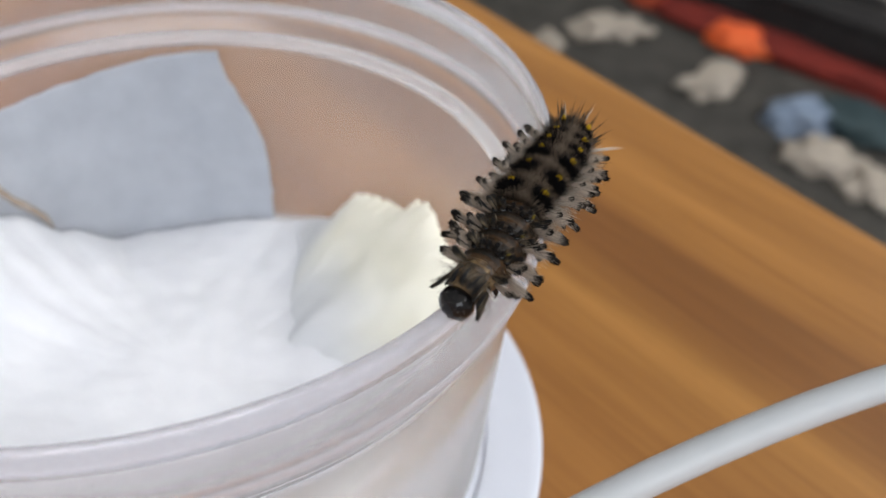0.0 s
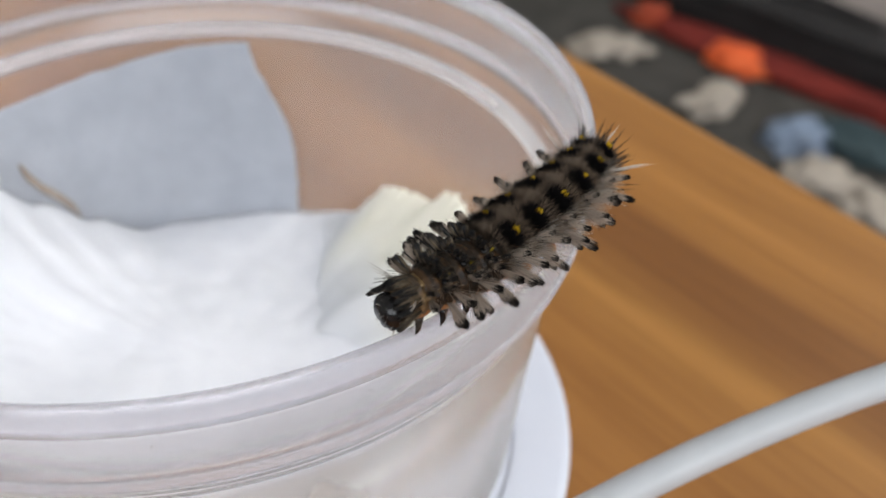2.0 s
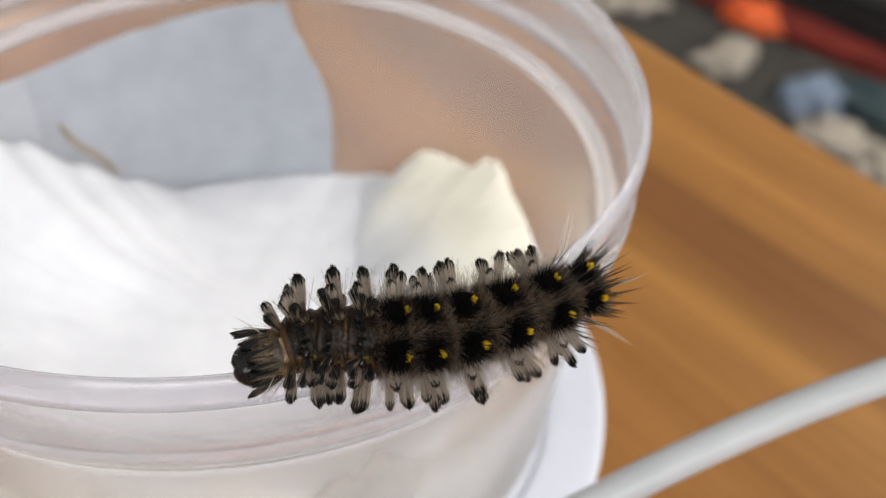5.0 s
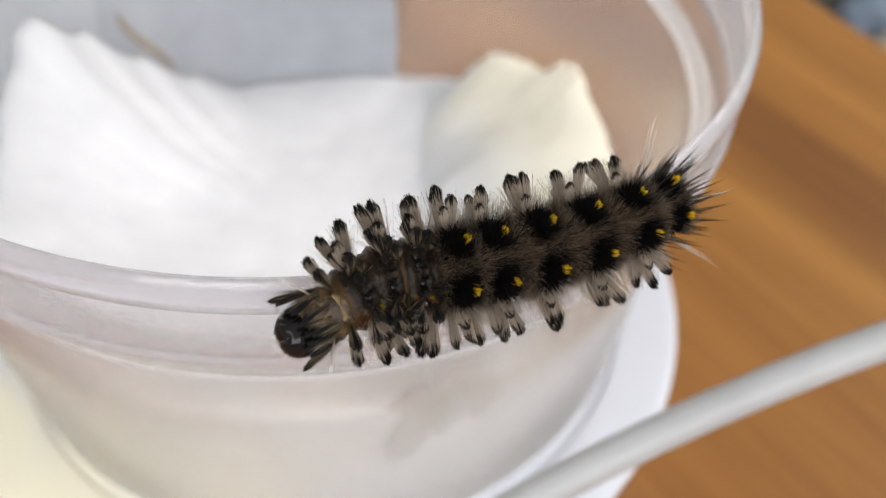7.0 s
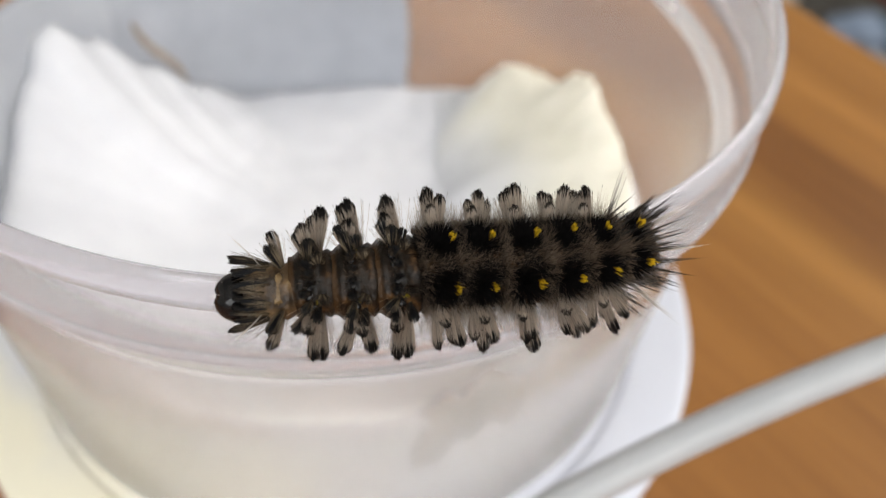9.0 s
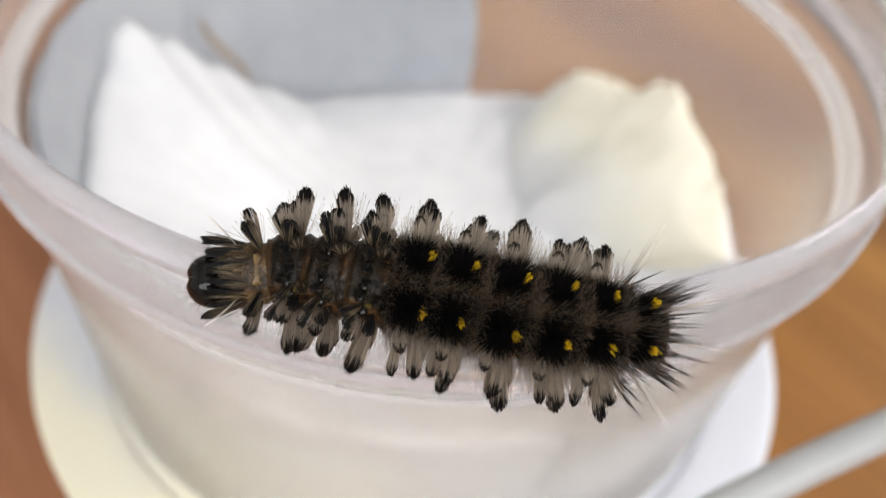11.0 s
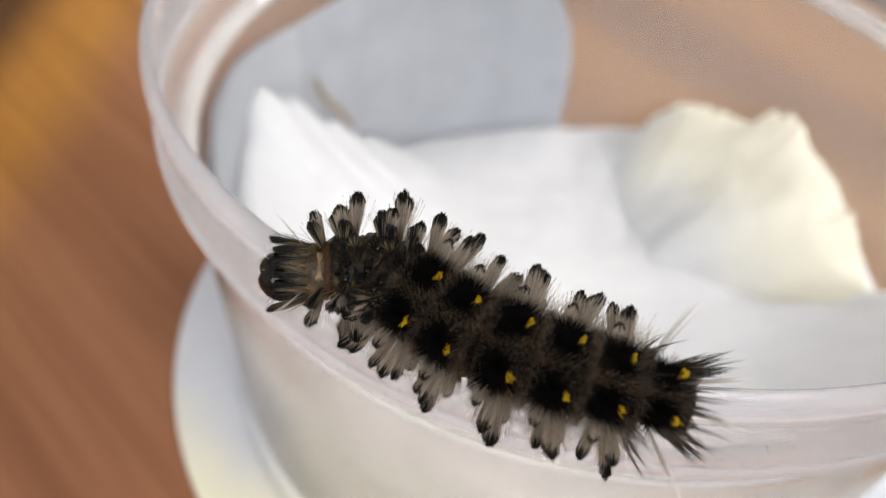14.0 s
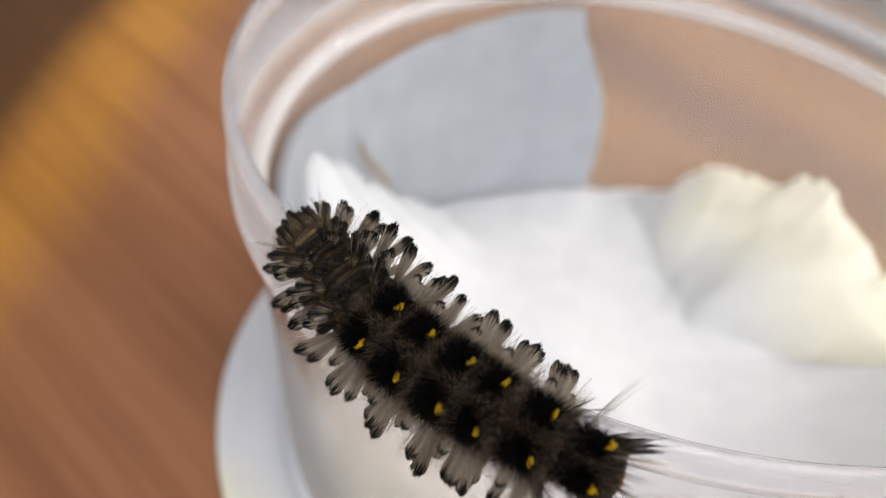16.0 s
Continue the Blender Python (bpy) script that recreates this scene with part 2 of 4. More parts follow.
STAIN = surface("tea_stain", [(0.3, (0.22, 0.165, 0.12)), (0.7, (0.36, 0.31, 0.27))], 300, 0.95)
CABLE = surface("white_cable_jacket", [(0.3, (0.42, 0.44, 0.46)), (0.7, (0.48, 0.50, 0.52))], 60, 0.42, 0.05, 500)
CARPET = surface("grey_carpet", [(0.3, (0.04, 0.038, 0.034)), (0.7, (0.085, 0.08, 0.072))], 18, 0.95, 0.6, 400)
WALL = surface("wall_paint", [(0.3, (0.72, 0.70, 0.66)), (0.7, (0.78, 0.76, 0.72))], 3, 0.85, 0.1, 60)
CEILING = surface("ceiling_paint", [(0.3, (0.80, 0.80, 0.78)), (0.7, (0.84, 0.84, 0.82))], 3, 0.9, 0.1, 60)
FRAME = surface("window_paint", [(0.3, (0.78, 0.78, 0.77)), (0.7, (0.82, 0.82, 0.81))], 8, 0.4)
RED = surface("red_fabric", [(0.3, (0.14, 0.012, 0.008)), (0.7, (0.22, 0.02, 0.012))], 12, 0.8, 0.3, 300)
ORANGE = surface("orange_fabric", [(0.3, (0.90, 0.13, 0.03)), (0.7, (1.0, 0.19, 0.05))], 20, 0.7, 0.3, 300)
RUST = surface("rust_fabric", [(0.3, (0.35, 0.05, 0.02)), (0.7, (0.5, 0.08, 0.03))], 20, 0.7, 0.3, 300)
BLACK = surface("black_fabric", [(0.3, (0.010, 0.009, 0.010)), (0.7, (0.022, 0.020, 0.021))], 12, 0.8, 0.3, 300)
TAUPE = surface("taupe_blanket", [(0.3, (0.19, 0.165, 0.155)), (0.7, (0.33, 0.29, 0.27))], 6, 0.9, 0.5, 120)
OFFWHITE = surface("offwhite_paper", [(0.3, (0.42, 0.37, 0.31)), (0.7, (0.56, 0.50, 0.43))], 8, 0.8, 0.3, 60)
BLUE = surface("pale_blue_cloth", [(0.3, (0.20, 0.27, 0.38)), (0.7, (0.29, 0.36, 0.48))], 10, 0.8, 0.3, 200)
TEAL = surface("dark_teal_cloth", [(0.3, (0.02, 0.045, 0.055)), (0.7, (0.05, 0.08, 0.09))], 10, 0.8, 0.3, 200)
SPECK = surface("dark_grit", [(0.3, (0.08, 0.065, 0.05)), (0.7, (0.20, 0.17, 0.14))], 900, 0.8)

SKIN = surface("caterpillar_skin", [(0.38, (0.004, 0.003, 0.002)), (0.55, (0.020, 0.011, 0.006)), (0.68, (0.13, 0.06, 0.018))],
               900, 0.42, 0.5, 1800, 6.0, 0.14)
THORAX_SKIN = surface("ringed_thorax_skin", [(0.40, (0.004, 0.003, 0.002)), (0.56, (0.018, 0.010, 0.005)), (0.72, (0.10, 0.050, 0.018))], 700, 0.28, 0.35, 1500, 6.0, 0.22)


def crease(m, reach):
    """Amber skin shows in the folds at both ends of a segment."""
    nodes, links = m.node_tree.nodes, m.node_tree.links
    tc = nodes.new("ShaderNodeTexCoord")
    sep = nodes.new("ShaderNodeSeparateXYZ")
    size = nodes.new("ShaderNodeMath")
    size.operation = "ABSOLUTE"
    mr = nodes.new("ShaderNodeMapRange")
    mr.inputs["From Min"].default_value, mr.inputs["From Max"].default_value = reach * 0.86, reach
    mr.inputs["To Max"].default_value = 0.75
    mix = nodes.new("ShaderNodeMix")
    mix.data_type = "RGBA"
    mix.inputs[7].default_value = (0.065, 0.034, 0.014, 1)
    links.new(tc.outputs["Object"], sep.inputs[0])
    links.new(sep.outputs[0], size.inputs[0])
    links.new(size.outputs[0], mr.inputs[0])
    links.new(mr.outputs[0], mix.inputs[0])
    links.new(next(k for k in nodes if k.bl_idname == "ShaderNodeValToRGB").outputs[0], mix.inputs[6])
    links.new(mix.outputs[2], nodes["Principled BSDF"].inputs["Base Color"])


crease(THORAX_SKIN, 0.0017)
NECK = surface("tan_neck_skin", [(0.35, (0.02, 0.011, 0.005)), (0.55, (0.10, 0.058, 0.024)), (0.74, (0.26, 0.17, 0.08))], 650, 0.4, 0.4, 1500)
BELLY = surface("amber_belly", [(0.3, (0.17, 0.066, 0.02)), (0.7, (0.42, 0.20, 0.07))], 700, 0.4, 0.4, 1500)
HEAD = surface("black_head_capsule", [(0.3, (0.004, 0.004, 0.005)), (0.7, (0.010, 0.009, 0.009))], 500, 0.10, 0.06, 900, spec=0.28)
MOUTH = surface("brown_mouthparts", [(0.3, (0.10, 0.035, 0.015)), (0.7, (0.30, 0.14, 0.06))], 900, 0.35)
YELLOW_TIP = hair_material("yellow_tipped_hair", [(0.0, (0.006, 0.005, 0.004)), (0.30, (0.02, 0.013, 0.004)), (0.48, (0.50, 0.285, 0.008)), (1.0, (0.62, 0.40, 0.014))], 0.6)
DULL_YELLOW = hair_material("dull_yellow_hair", [(0.0, (0.02, 0.016, 0.006)), (0.5, (0.16, 0.11, 0.012)), (1.0, (0.30, 0.22, 0.02))], 0.6)
PALE = surface("pale_shield", [(0.3, (0.05, 0.03, 0.012)), (0.55, (0.16, 0.10, 0.04)), (0.75, (0.36, 0.27, 0.14))], 700, 0.35, 0.3, 1500)
LASH = hair_material("lash_hair", [(0.0, (0.22, 0.165, 0.12)), (0.35, (0.62, 0.53, 0.44)), (0.86, (0.66, 0.575, 0.49)), (0.95, (0.09, 0.075, 0.063)), (1.0, (0.04, 0.034, 0.03))], 0.55, 0.6)
DARK_LASH = hair_material("dark_tipped_lash_hair", [(0.0, (0.16, 0.12, 0.088)), (0.35, (0.48, 0.40, 0.33)), (0.70, (0.46, 0.39, 0.325)), (0.80, (0.022, 0.019, 0.017)), (1.0, (0.006, 0.005, 0.005))], 0.5, 0.5)
TAN_LASH = hair_material("tan_lash_hair", [(0.0, (0.10, 0.072, 0.042)), (0.55, (0.27, 0.215, 0.145)), (0.85, (0.14, 0.112, 0.08)), (1.0, (0.02, 0.017, 0.014))], 0.5, 0.3)
BROWN_LASH = hair_material("brown_lash_hair", [(0.0, (0.02, 0.015, 0.010)), (0.6, (0.075, 0.056, 0.040)), (0.85, (0.03, 0.024, 0.018)), (1.0, (0.010, 0.008, 0.007))], 0.5, 0.2)
FRONT_LASH = hair_material("front_lash_hair", [(0.0, (0.05, 0.04, 0.028)), (0.25, (0.014, 0.013, 0.013)), (0.85, (0.007, 0.008, 0.010)), (1.0, (0.02, 0.018, 0.016))], 0.32, 0.0)
VELVET = hair_material("black_velvet_hair", [(0.0, (0.003, 0.003, 0.003)), (1.0, (0.006, 0.005, 0.005))], 0.9)
VELVET.node_tree.nodes["Principled BSDF"].inputs["Specular IOR Level"].default_value = 0.05
FUZZ = hair_material("grey_brown_fuzz", [(0.0, (0.035, 0.025, 0.017)), (0.35, (0.115, 0.084, 0.060)), (1.0, (0.36, 0.275, 0.205))], 0.6, 0.45)
FRINGE = hair_material("pale_fringe", [(0.0, (0.30, 0.25, 0.20)), (1.0, (0.66, 0.60, 0.52))], 0.6, 0.5)
BRISTLE = hair_material("dark_bristle", [(0.0, (0.13, 0.105, 0.085)), (0.4, (0.09, 0.074, 0.060)), (0.65, (0.02, 0.017, 0.015)), (1.0, (0.010, 0.009, 0.008))], 0.4, 0.15)
LONG_HAIR = hair_material("long_pale_hair", [(0.0, (0.35, 0.31, 0.27)), (1.0, (0.80, 0.76, 0.70))], 0.4, 0.2)


# ---- mesh helpers ----
def mesh_of(name, verts, faces, mat, smooth=True, along=None):
    me = bpy.data.meshes.new(name)
    me.from_pydata([tuple(v) for v in verts], [], faces)
    if along is not None:
        me.attributes.new("along", "FLOAT", "POINT").data.foreach_set("value", along)
    me.materials.append(mat)
    me.polygons.foreach_set("use_smooth", [smooth] * len(me.polygons))
    me.update()
    return me


def thing(name, me, label, category, group="", kind="", m=None):
    ob = new(name, me)
    if m is not None:
        ob.matrix_basis = m
    return tagged(ob, label, category, group, kind)


def part(name, me, parent, label="", m=None):
    ob = new(name, me)
    ob.parent = parent
    if m is not None:
        ob.matrix_basis = m
    return tagged(ob, label)


def lathe(profile, n=160, close=True):
    """Turns (radius, height) points round the z axis."""
    verts, faces = [], []
    k = len(profile)
    for i in range(n):
        a = 2 * math.pi * i / n
        for r, z in profile:
            verts.append((r * math.cos(a), r * math.sin(a), z))
    for i in range(n):
        j = (i + 1) % n
        for q in range(k if close else k - 1):
            w = (q + 1) % k
            faces.append((i * k + w, j * k + w, j * k + q, i * k + q))
    return verts, faces


def box(x0, x1, y0, y1, z0, z1, bevel=0.0):
    bm = bmesh.new()
    bmesh.ops.create_cube(bm, size=1)
    bmesh.ops.scale(bm, vec=(x1 - x0, y1 - y0, z1 - z0), verts=bm.verts)
    bmesh.ops.translate(bm, vec=((x0 + x1) / 2, (y0 + y1) / 2, (z0 + z1) / 2), verts=bm.verts)
    if bevel:
        bmesh.ops.bevel(bm, geom=bm.edges[:], offset=bevel, segments=2, affect="EDGES", profile=0.5)
    return bm


def from_bm(name, bm, mat, smooth=False):
    me = bpy.data.meshes.new(name)
    bm.to_mesh(me)
    bm.free()
    me.materials.append(mat)
    me.polygons.foreach_set("use_smooth", [smooth] * len(me.polygons))
    return me


def tube(points, radius, n=12, taper=None):
    verts, faces = [], []
    pts = [Vector(p) for p in points]
    side = None
    for i, p in enumerate(pts):
        d = (pts[min(i + 1, len(pts) - 1)] - pts[max(i - 1, 0)]).normalized()
        if side is None:
            side = d.cross(Vector((0, 0, 1)) if abs(d.z) < 0.9 else Vector((1, 0, 0))).normalized()
        side = (side - d * side.dot(d)).normalized()
        up = d.cross(side)
        r = radius * (taper[i] if taper else 1)
        for k in range(n):
            a = 2 * math.pi * k / n
            verts.append(p + side * (r * math.cos(a)) + up * (r * math.sin(a)))
    for i in range(len(pts) - 1):
        for k in range(n):
            q = (k + 1) % n
            faces.append((i * n + k, i * n + q, (i + 1) * n + q, (i + 1) * n + k))
    faces.append(tuple(range(n))[::-1])
    faces.append(tuple(range((len(pts) - 1) * n, len(pts) * n)))
    return verts, faces


def smoothstep(a, b, x):
    t = min(max((x - a) / (b - a), 0), 1)
    return t * t * (3 - 2 * t)


def interp(table, x):
    for (x0, y0), (x1, y1) in zip(table, table[1:]):
        if x <= x1:
            return y0 + (y1 - y0) * smoothstep(x0, x1, x)
    return table[-1][1]


# ---- the room ----
def room():
    def slab(name, b, mat, label):
        thing(name, from_bm(name, box(*b), mat), label, name.split("_")[0], kind="structure")
    zc = 1.92
    slab("floor", (-2.2, 2.1, -1.7, 2.7, FLOOR - 0.05, FLOOR), CARPET, "dark grey short-pile carpet on the floor")
    slab("ceiling", (-2.3, 2.2, -1.8, 2.8, zc, zc + 0.06), CEILING, "plain white painted ceiling of the room")
    slab("wall_west", (-2.3, -2.2, -1.8, 2.8, FLOOR - 0.05, zc), WALL, "plain off-white painted wall")
    slab("wall_north", (-2.2, 2.1, 2.7, 2.8, FLOOR - 0.05, zc), WALL, "plain off-white painted wall")

    def pierced(name, along_x, at, lo, hi, w0, w1, z0, z1):
        bm = bmesh.new()
        for a0, a1, b0, b1 in ((lo, w0, FLOOR - 0.05, zc), (w1, hi, FLOOR - 0.05, zc), (w0, w1, FLOOR - 0.05, z0), (w0, w1, z1, zc)):
            q = box(a0, a1, at, at + 0.1, b0, b1) if along_x else box(at, at + 0.1, a0, a1, b0, b1)
            tmp = bpy.data.meshes.new("tmp")
            q.to_mesh(tmp)
            q.free()
            bm.from_mesh(tmp)
            bpy.data.meshes.remove(tmp)
        thing(name, from_bm(name, bm, WALL), "off-white painted wall with a window opening", "wall", kind="structure")
        win = thing("window_1" if along_x else "window_2", None, "white painted window frame in the wall", "window", kind="structure")
        t = 0.05
        mid = (w0 + w1) / 2
        for k, (a0, a1, b0, b1) in enumerate(((w0, w0 + t, z0, z1), (w1 - t, w1, z0, z1), (w0 + t, w1 - t, z0, z0 + t), (w0 + t, w1 - t, z1 - t, z1), (mid - t / 2, mid + t / 2, z0 + t, z1 - t))):
            q = box(a0, a1, at + 0.06, at + 0.09, b0, b1) if along_x else box(at + 0.06, at + 0.09, a0, a1, b0, b1)
            part("window_frame", from_bm("window_frame", q, FRAME), win)
    pierced("wall_south", True, -1.8, -2.2, 2.1, -1.5, 0.9, 0.55, 1.8)
    pierced("wall_east", False, 2.1, -1.8, 2.8, -1.0, 1.2, 0.55, 1.8)


def desk():
    """A desk whose edge runs past the tub; its edge line goes through (0.161, 0.026) and (0.098, 0.168)."""
    d = Vector((0.098 - 0.161, 0.168 - 0.026, 0)).normalized()
    n = Vector((d.y, -d.x, 0))
    a = Vector((0.161, 0.026, 0))
    far, near = a + d * 0.75, a - d * 0.85
    corners = [near, far, far - n * 0.70, near - n * 0.70]
    ob = thing("desk", None, "orange-brown varnished wooden desk with streaky grain", "desk")
    bm = bmesh.new()
    lo = [bm.verts.new((c.x, c.y, -0.025)) for c in corners]
    hi = [bm.verts.new((c.x, c.y, 0.0)) for c in corners]
    bm.faces.new(lo[::-1])
    bm.faces.new(hi)
    for i in range(4):
        j = (i + 1) % 4
        bm.faces.new((lo[i], lo[j], hi[j], hi[i]))
    bmesh.ops.bevel(bm, geom=bm.edges[:], offset=0.003, segments=2, affect="EDGES", profile=0.5)
    bmesh.ops.recalc_face_normals(bm, faces=bm.faces)
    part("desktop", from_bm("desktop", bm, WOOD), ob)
    for i, c in enumerate(corners):
        inward = (sum(corners, Vector()) / 4 - c).normalized() * 0.09
        p = c + inward
        part("leg", from_bm("leg", box(p.x - 0.025, p.x + 0.025, p.y - 0.025, p.y + 0.025, FLOOR, -0.025, 0.003), WOOD), ob)


# ---- the tub and what it holds ----
def tub():
    ob = thing("plastic_tub", None, "clear round plastic tub with a stepped rim on its lid", "tub")
    z = RIM
    outer = [(0.0576, z), (0.0579, z - 0.0003), (0.0583, z - 0.0009), (0.0585, z - 0.0015), (0.0586, z - 0.0020), (0.0586, z - 0.0034), (0.0585, z - 0.0037), (0.0583, z - 0.0039), (0.0580, z - 0.0041),
             (0.0579, z - 0.0044), (0.0579, z - 0.0048), (0.0580, z - 0.0051), (0.0581, z - 0.0100), (0.0582, z - 0.0103), (0.0584, z - 0.0105), (0.0585, z - 0.0109), (0.0585, z - 0.0116), (0.0584, z - 0.0119),
             (0.0582, z - 0.0121), (0.0579, z - 0.0124), (0.0574, z - 0.0136), (0.0560, z - 0.0165), (0.0556, z - 0.0175), (0.0554, z - 0.0190), (0.0520, 0.0062), (0.0508, 0.0035), (0.0490, 0.0026)]
    inner = [(0.0485, 0.0038), (0.0502, 0.0046), (0.0511, 0.0068), (0.0541, z - 0.0182), (0.0543, z - 0.0174), (0.0547, z - 0.0170), (0.0566, z - 0.0142), (0.0570, z - 0.0134),
             (0.0574, z - 0.0122), (0.0575, z - 0.0030), (0.0573, z - 0.0012), (0.0573, z - 0.0006), (0.0575, z - 0.0002)]
    v, f = lathe(outer + [(0.0002, 0.0026), (0.0002, 0.0038)] + inner, 192)
    wall = part("tub_wall", mesh_of("tub_wall", v, f, PLASTIC), ob)
    wall.visible_shadow = False
    wall.data.materials.append(PLASTIC_LOW)
    for face in wall.data.polygons:
        face.material_index = 1 if face.center.z < z - 0.019 else 0
    v, f = lathe([(0.0574, z + 0.00002), (0.0576, z + 0.0001), (0.05797, z - 0.00025), (0.05842, z - 0.00085), (0.0586, z - 0.0014), (0.0587, z - 0.0020), (0.0587, z - 0.0035), (0.05862, z - 0.0035), (0.05862, z - 0.0020), (0.05852, z - 0.0015), (0.05832, z - 0.0009), (0.0579, z - 0.00028), (0.0576, z + 0.00003)], 192)
    bead = part("rim_bead", mesh_of("rim_bead", v, f, BEAD), ob, "rounded milky rim bead")
    bead.visible_shadow = False
    v, f = lathe([(0.0583, z - 0.0102), (0.0585, z - 0.0104), (0.0586, z - 0.0109), (0.0586, z - 0.0116), (0.0585, z - 0.0120), (0.0583, z - 0.0122), (0.0582, z - 0.0121), (0.0584, z - 0.01193), (0.05852, z - 0.0116), (0.05852, z - 0.0109), (0.0584, z - 0.01047)], 192)
    ridge = part("ridge_bead", mesh_of("ridge_bead", v, f, BEAD), ob, "thin raised ridge round the tub")
    ridge.visible_shadow = False
    v, f = lathe([(0.05405, z - 0.01765), (0.0545, z - 0.0170), (0.0559, z - 0.01545), (0.05595, z - 0.0153), (0.0558, z - 0.0152), (0.0543, z - 0.0169)], 192)
    ring = part("stacking_ring", mesh_of("stacking_ring", v, f, FROST), ob, "frosted stacking ring inside the rim")
    ring.visible_shadow = False
    rng = random.Random(3)
    # grit on the outside of the rim, most of it on the front
    verts, faces = [], []
    for k in range(120):
        a = radians(rng.uniform(-108, -58))
        lip = rng.random() < 0.3
        zz = z - (rng.uniform(0.0020, 0.0034) if lip else rng.uniform(0.0052, 0.0098))
        rr = 0.0587 if lip else 0.0581
        s = rng.choice((0.00003, 0.00004, 0.00005, 0.00006, 0.0001))
        c = Vector((rr * math.cos(a), rr * math.sin(a), zz))
        b = len(verts)
        for dx in ((1, 0, 0), (-1, 0, 0), (0, 1, 0), (0, -1, 0), (0, 0, 1), (0, 0, -1)):
            verts.append(c + Vector(dx) * s * rng.uniform(0.6, 1.8))
        faces += [(b + i, b + j, b + q) for i, j, q in ((0, 2, 4), (2, 1, 4), (1, 3, 4), (3, 0, 4), (2, 0, 5), (1, 2, 5), (3, 1, 5), (0, 3, 5))]
    tagged(part("grit", mesh_of("grit", verts, faces, SPECK, False), ob, "dark specks of grit on the rim"), kind="stuff")
    return ob


def lid():
    ob = thing("tub_lid", None, "white round plastic lid lying flat under the tub", "lid")
    v, f = lathe([(0.0, 0.0014), (0.0525, 0.0014), (0.0525, 0.0), (0.0, 0.0)], 128, close=False)
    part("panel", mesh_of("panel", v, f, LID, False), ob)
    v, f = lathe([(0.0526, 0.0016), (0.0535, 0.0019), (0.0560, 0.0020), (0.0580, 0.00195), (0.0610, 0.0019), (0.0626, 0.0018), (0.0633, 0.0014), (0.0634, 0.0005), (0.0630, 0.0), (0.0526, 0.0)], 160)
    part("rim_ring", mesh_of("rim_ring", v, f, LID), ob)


# height of the tissue's edge under the rim, by the angle round the tub
EDGE = [(-180, -37), (-165, -37), (-145, -34), (-120, -32), (-90, -32), (-60, -31), (-38, -32), (-28, -37), (-17, -45), (-4, -43), (7, -42), (18, -42), (38, -48), (46, -50), (54, -53.5), (69, -56.5),
        (90, -58.5), (108, -58), (120, -51), (131, -42), (142, -33), (151, -26.5), (155, -27), (160, -31), (166, -33), (174, -36), (180, -37)]


def tissue_height(r, a, seed):
    e = interp(EDGE, a) / 1000
    q = r / 0.049
    x, y = r * math.cos(radians(a)), r * math.sin(radians(a))
    base = -0.053 + 0.0024 * noise.noise((x * 36, y * 36, seed))
    h = base + (e - base) * q ** 2.6
    h += 0.0009 * q * noise.noise((x * 70, y * 70, seed + 3)) + 0.00035 * noise.noise((x * 260, y * 260, seed + 7))
    return h


def tissue():
    na, nr = 220, 46
    verts, faces = [(0, 0, RIM + tissue_height(0, 0, 1))], []
    for i in range(na):
        a = -180 + 360 * i / na
        for k in range(1, nr + 1):
            lim = 0.0485 + 0.0005 * noise.noise((a * 0.15, 4, 2)) + 0.0016 * smoothstep(-0.045, -0.027, interp(EDGE, a) / 1000)
            r = lim * (k / nr)
            h = max(tissue_height(r, a, 1), -0.0625)
            if k == nr:
                # the last ring is a lip that leans on what lines the wall
                r = max(r, 0.0487 + 0.0031 * (h + 0.0625) / 0.0455)
                h -= 0.0003
            verts.append((r * math.cos(radians(a)), r * math.sin(radians(a)), RIM + h))
    for i in range(na):
        j = (i + 1) % na
        faces.append((0, 1 + i * nr, 1 + j * nr))
        for k in range(nr - 1):
            faces.append((1 + i * nr + k, 1 + i * nr + k + 1, 1 + j * nr + k + 1, 1 + j * nr + k))
    ob = thing("paper_towel", mesh_of("paper_towel", verts, faces, TISSUE), "crumpled white paper towel lining the bottom of the tub", "paper towel")
    sm = ob.modifiers.new("thickness", "SOLIDIFY")
    sm.thickness = 0.0004


HUMP_EDGE = [(-24, -45.5), (-17, -45.0), (-4, -41), (7, -37.5), (18, -34.5), (23, -36), (28, -40.8), (33, -41), (38, -41.5), (43, -42.5), (47, -47), (52, -53), (62, -55.5), (75, -58.5)]


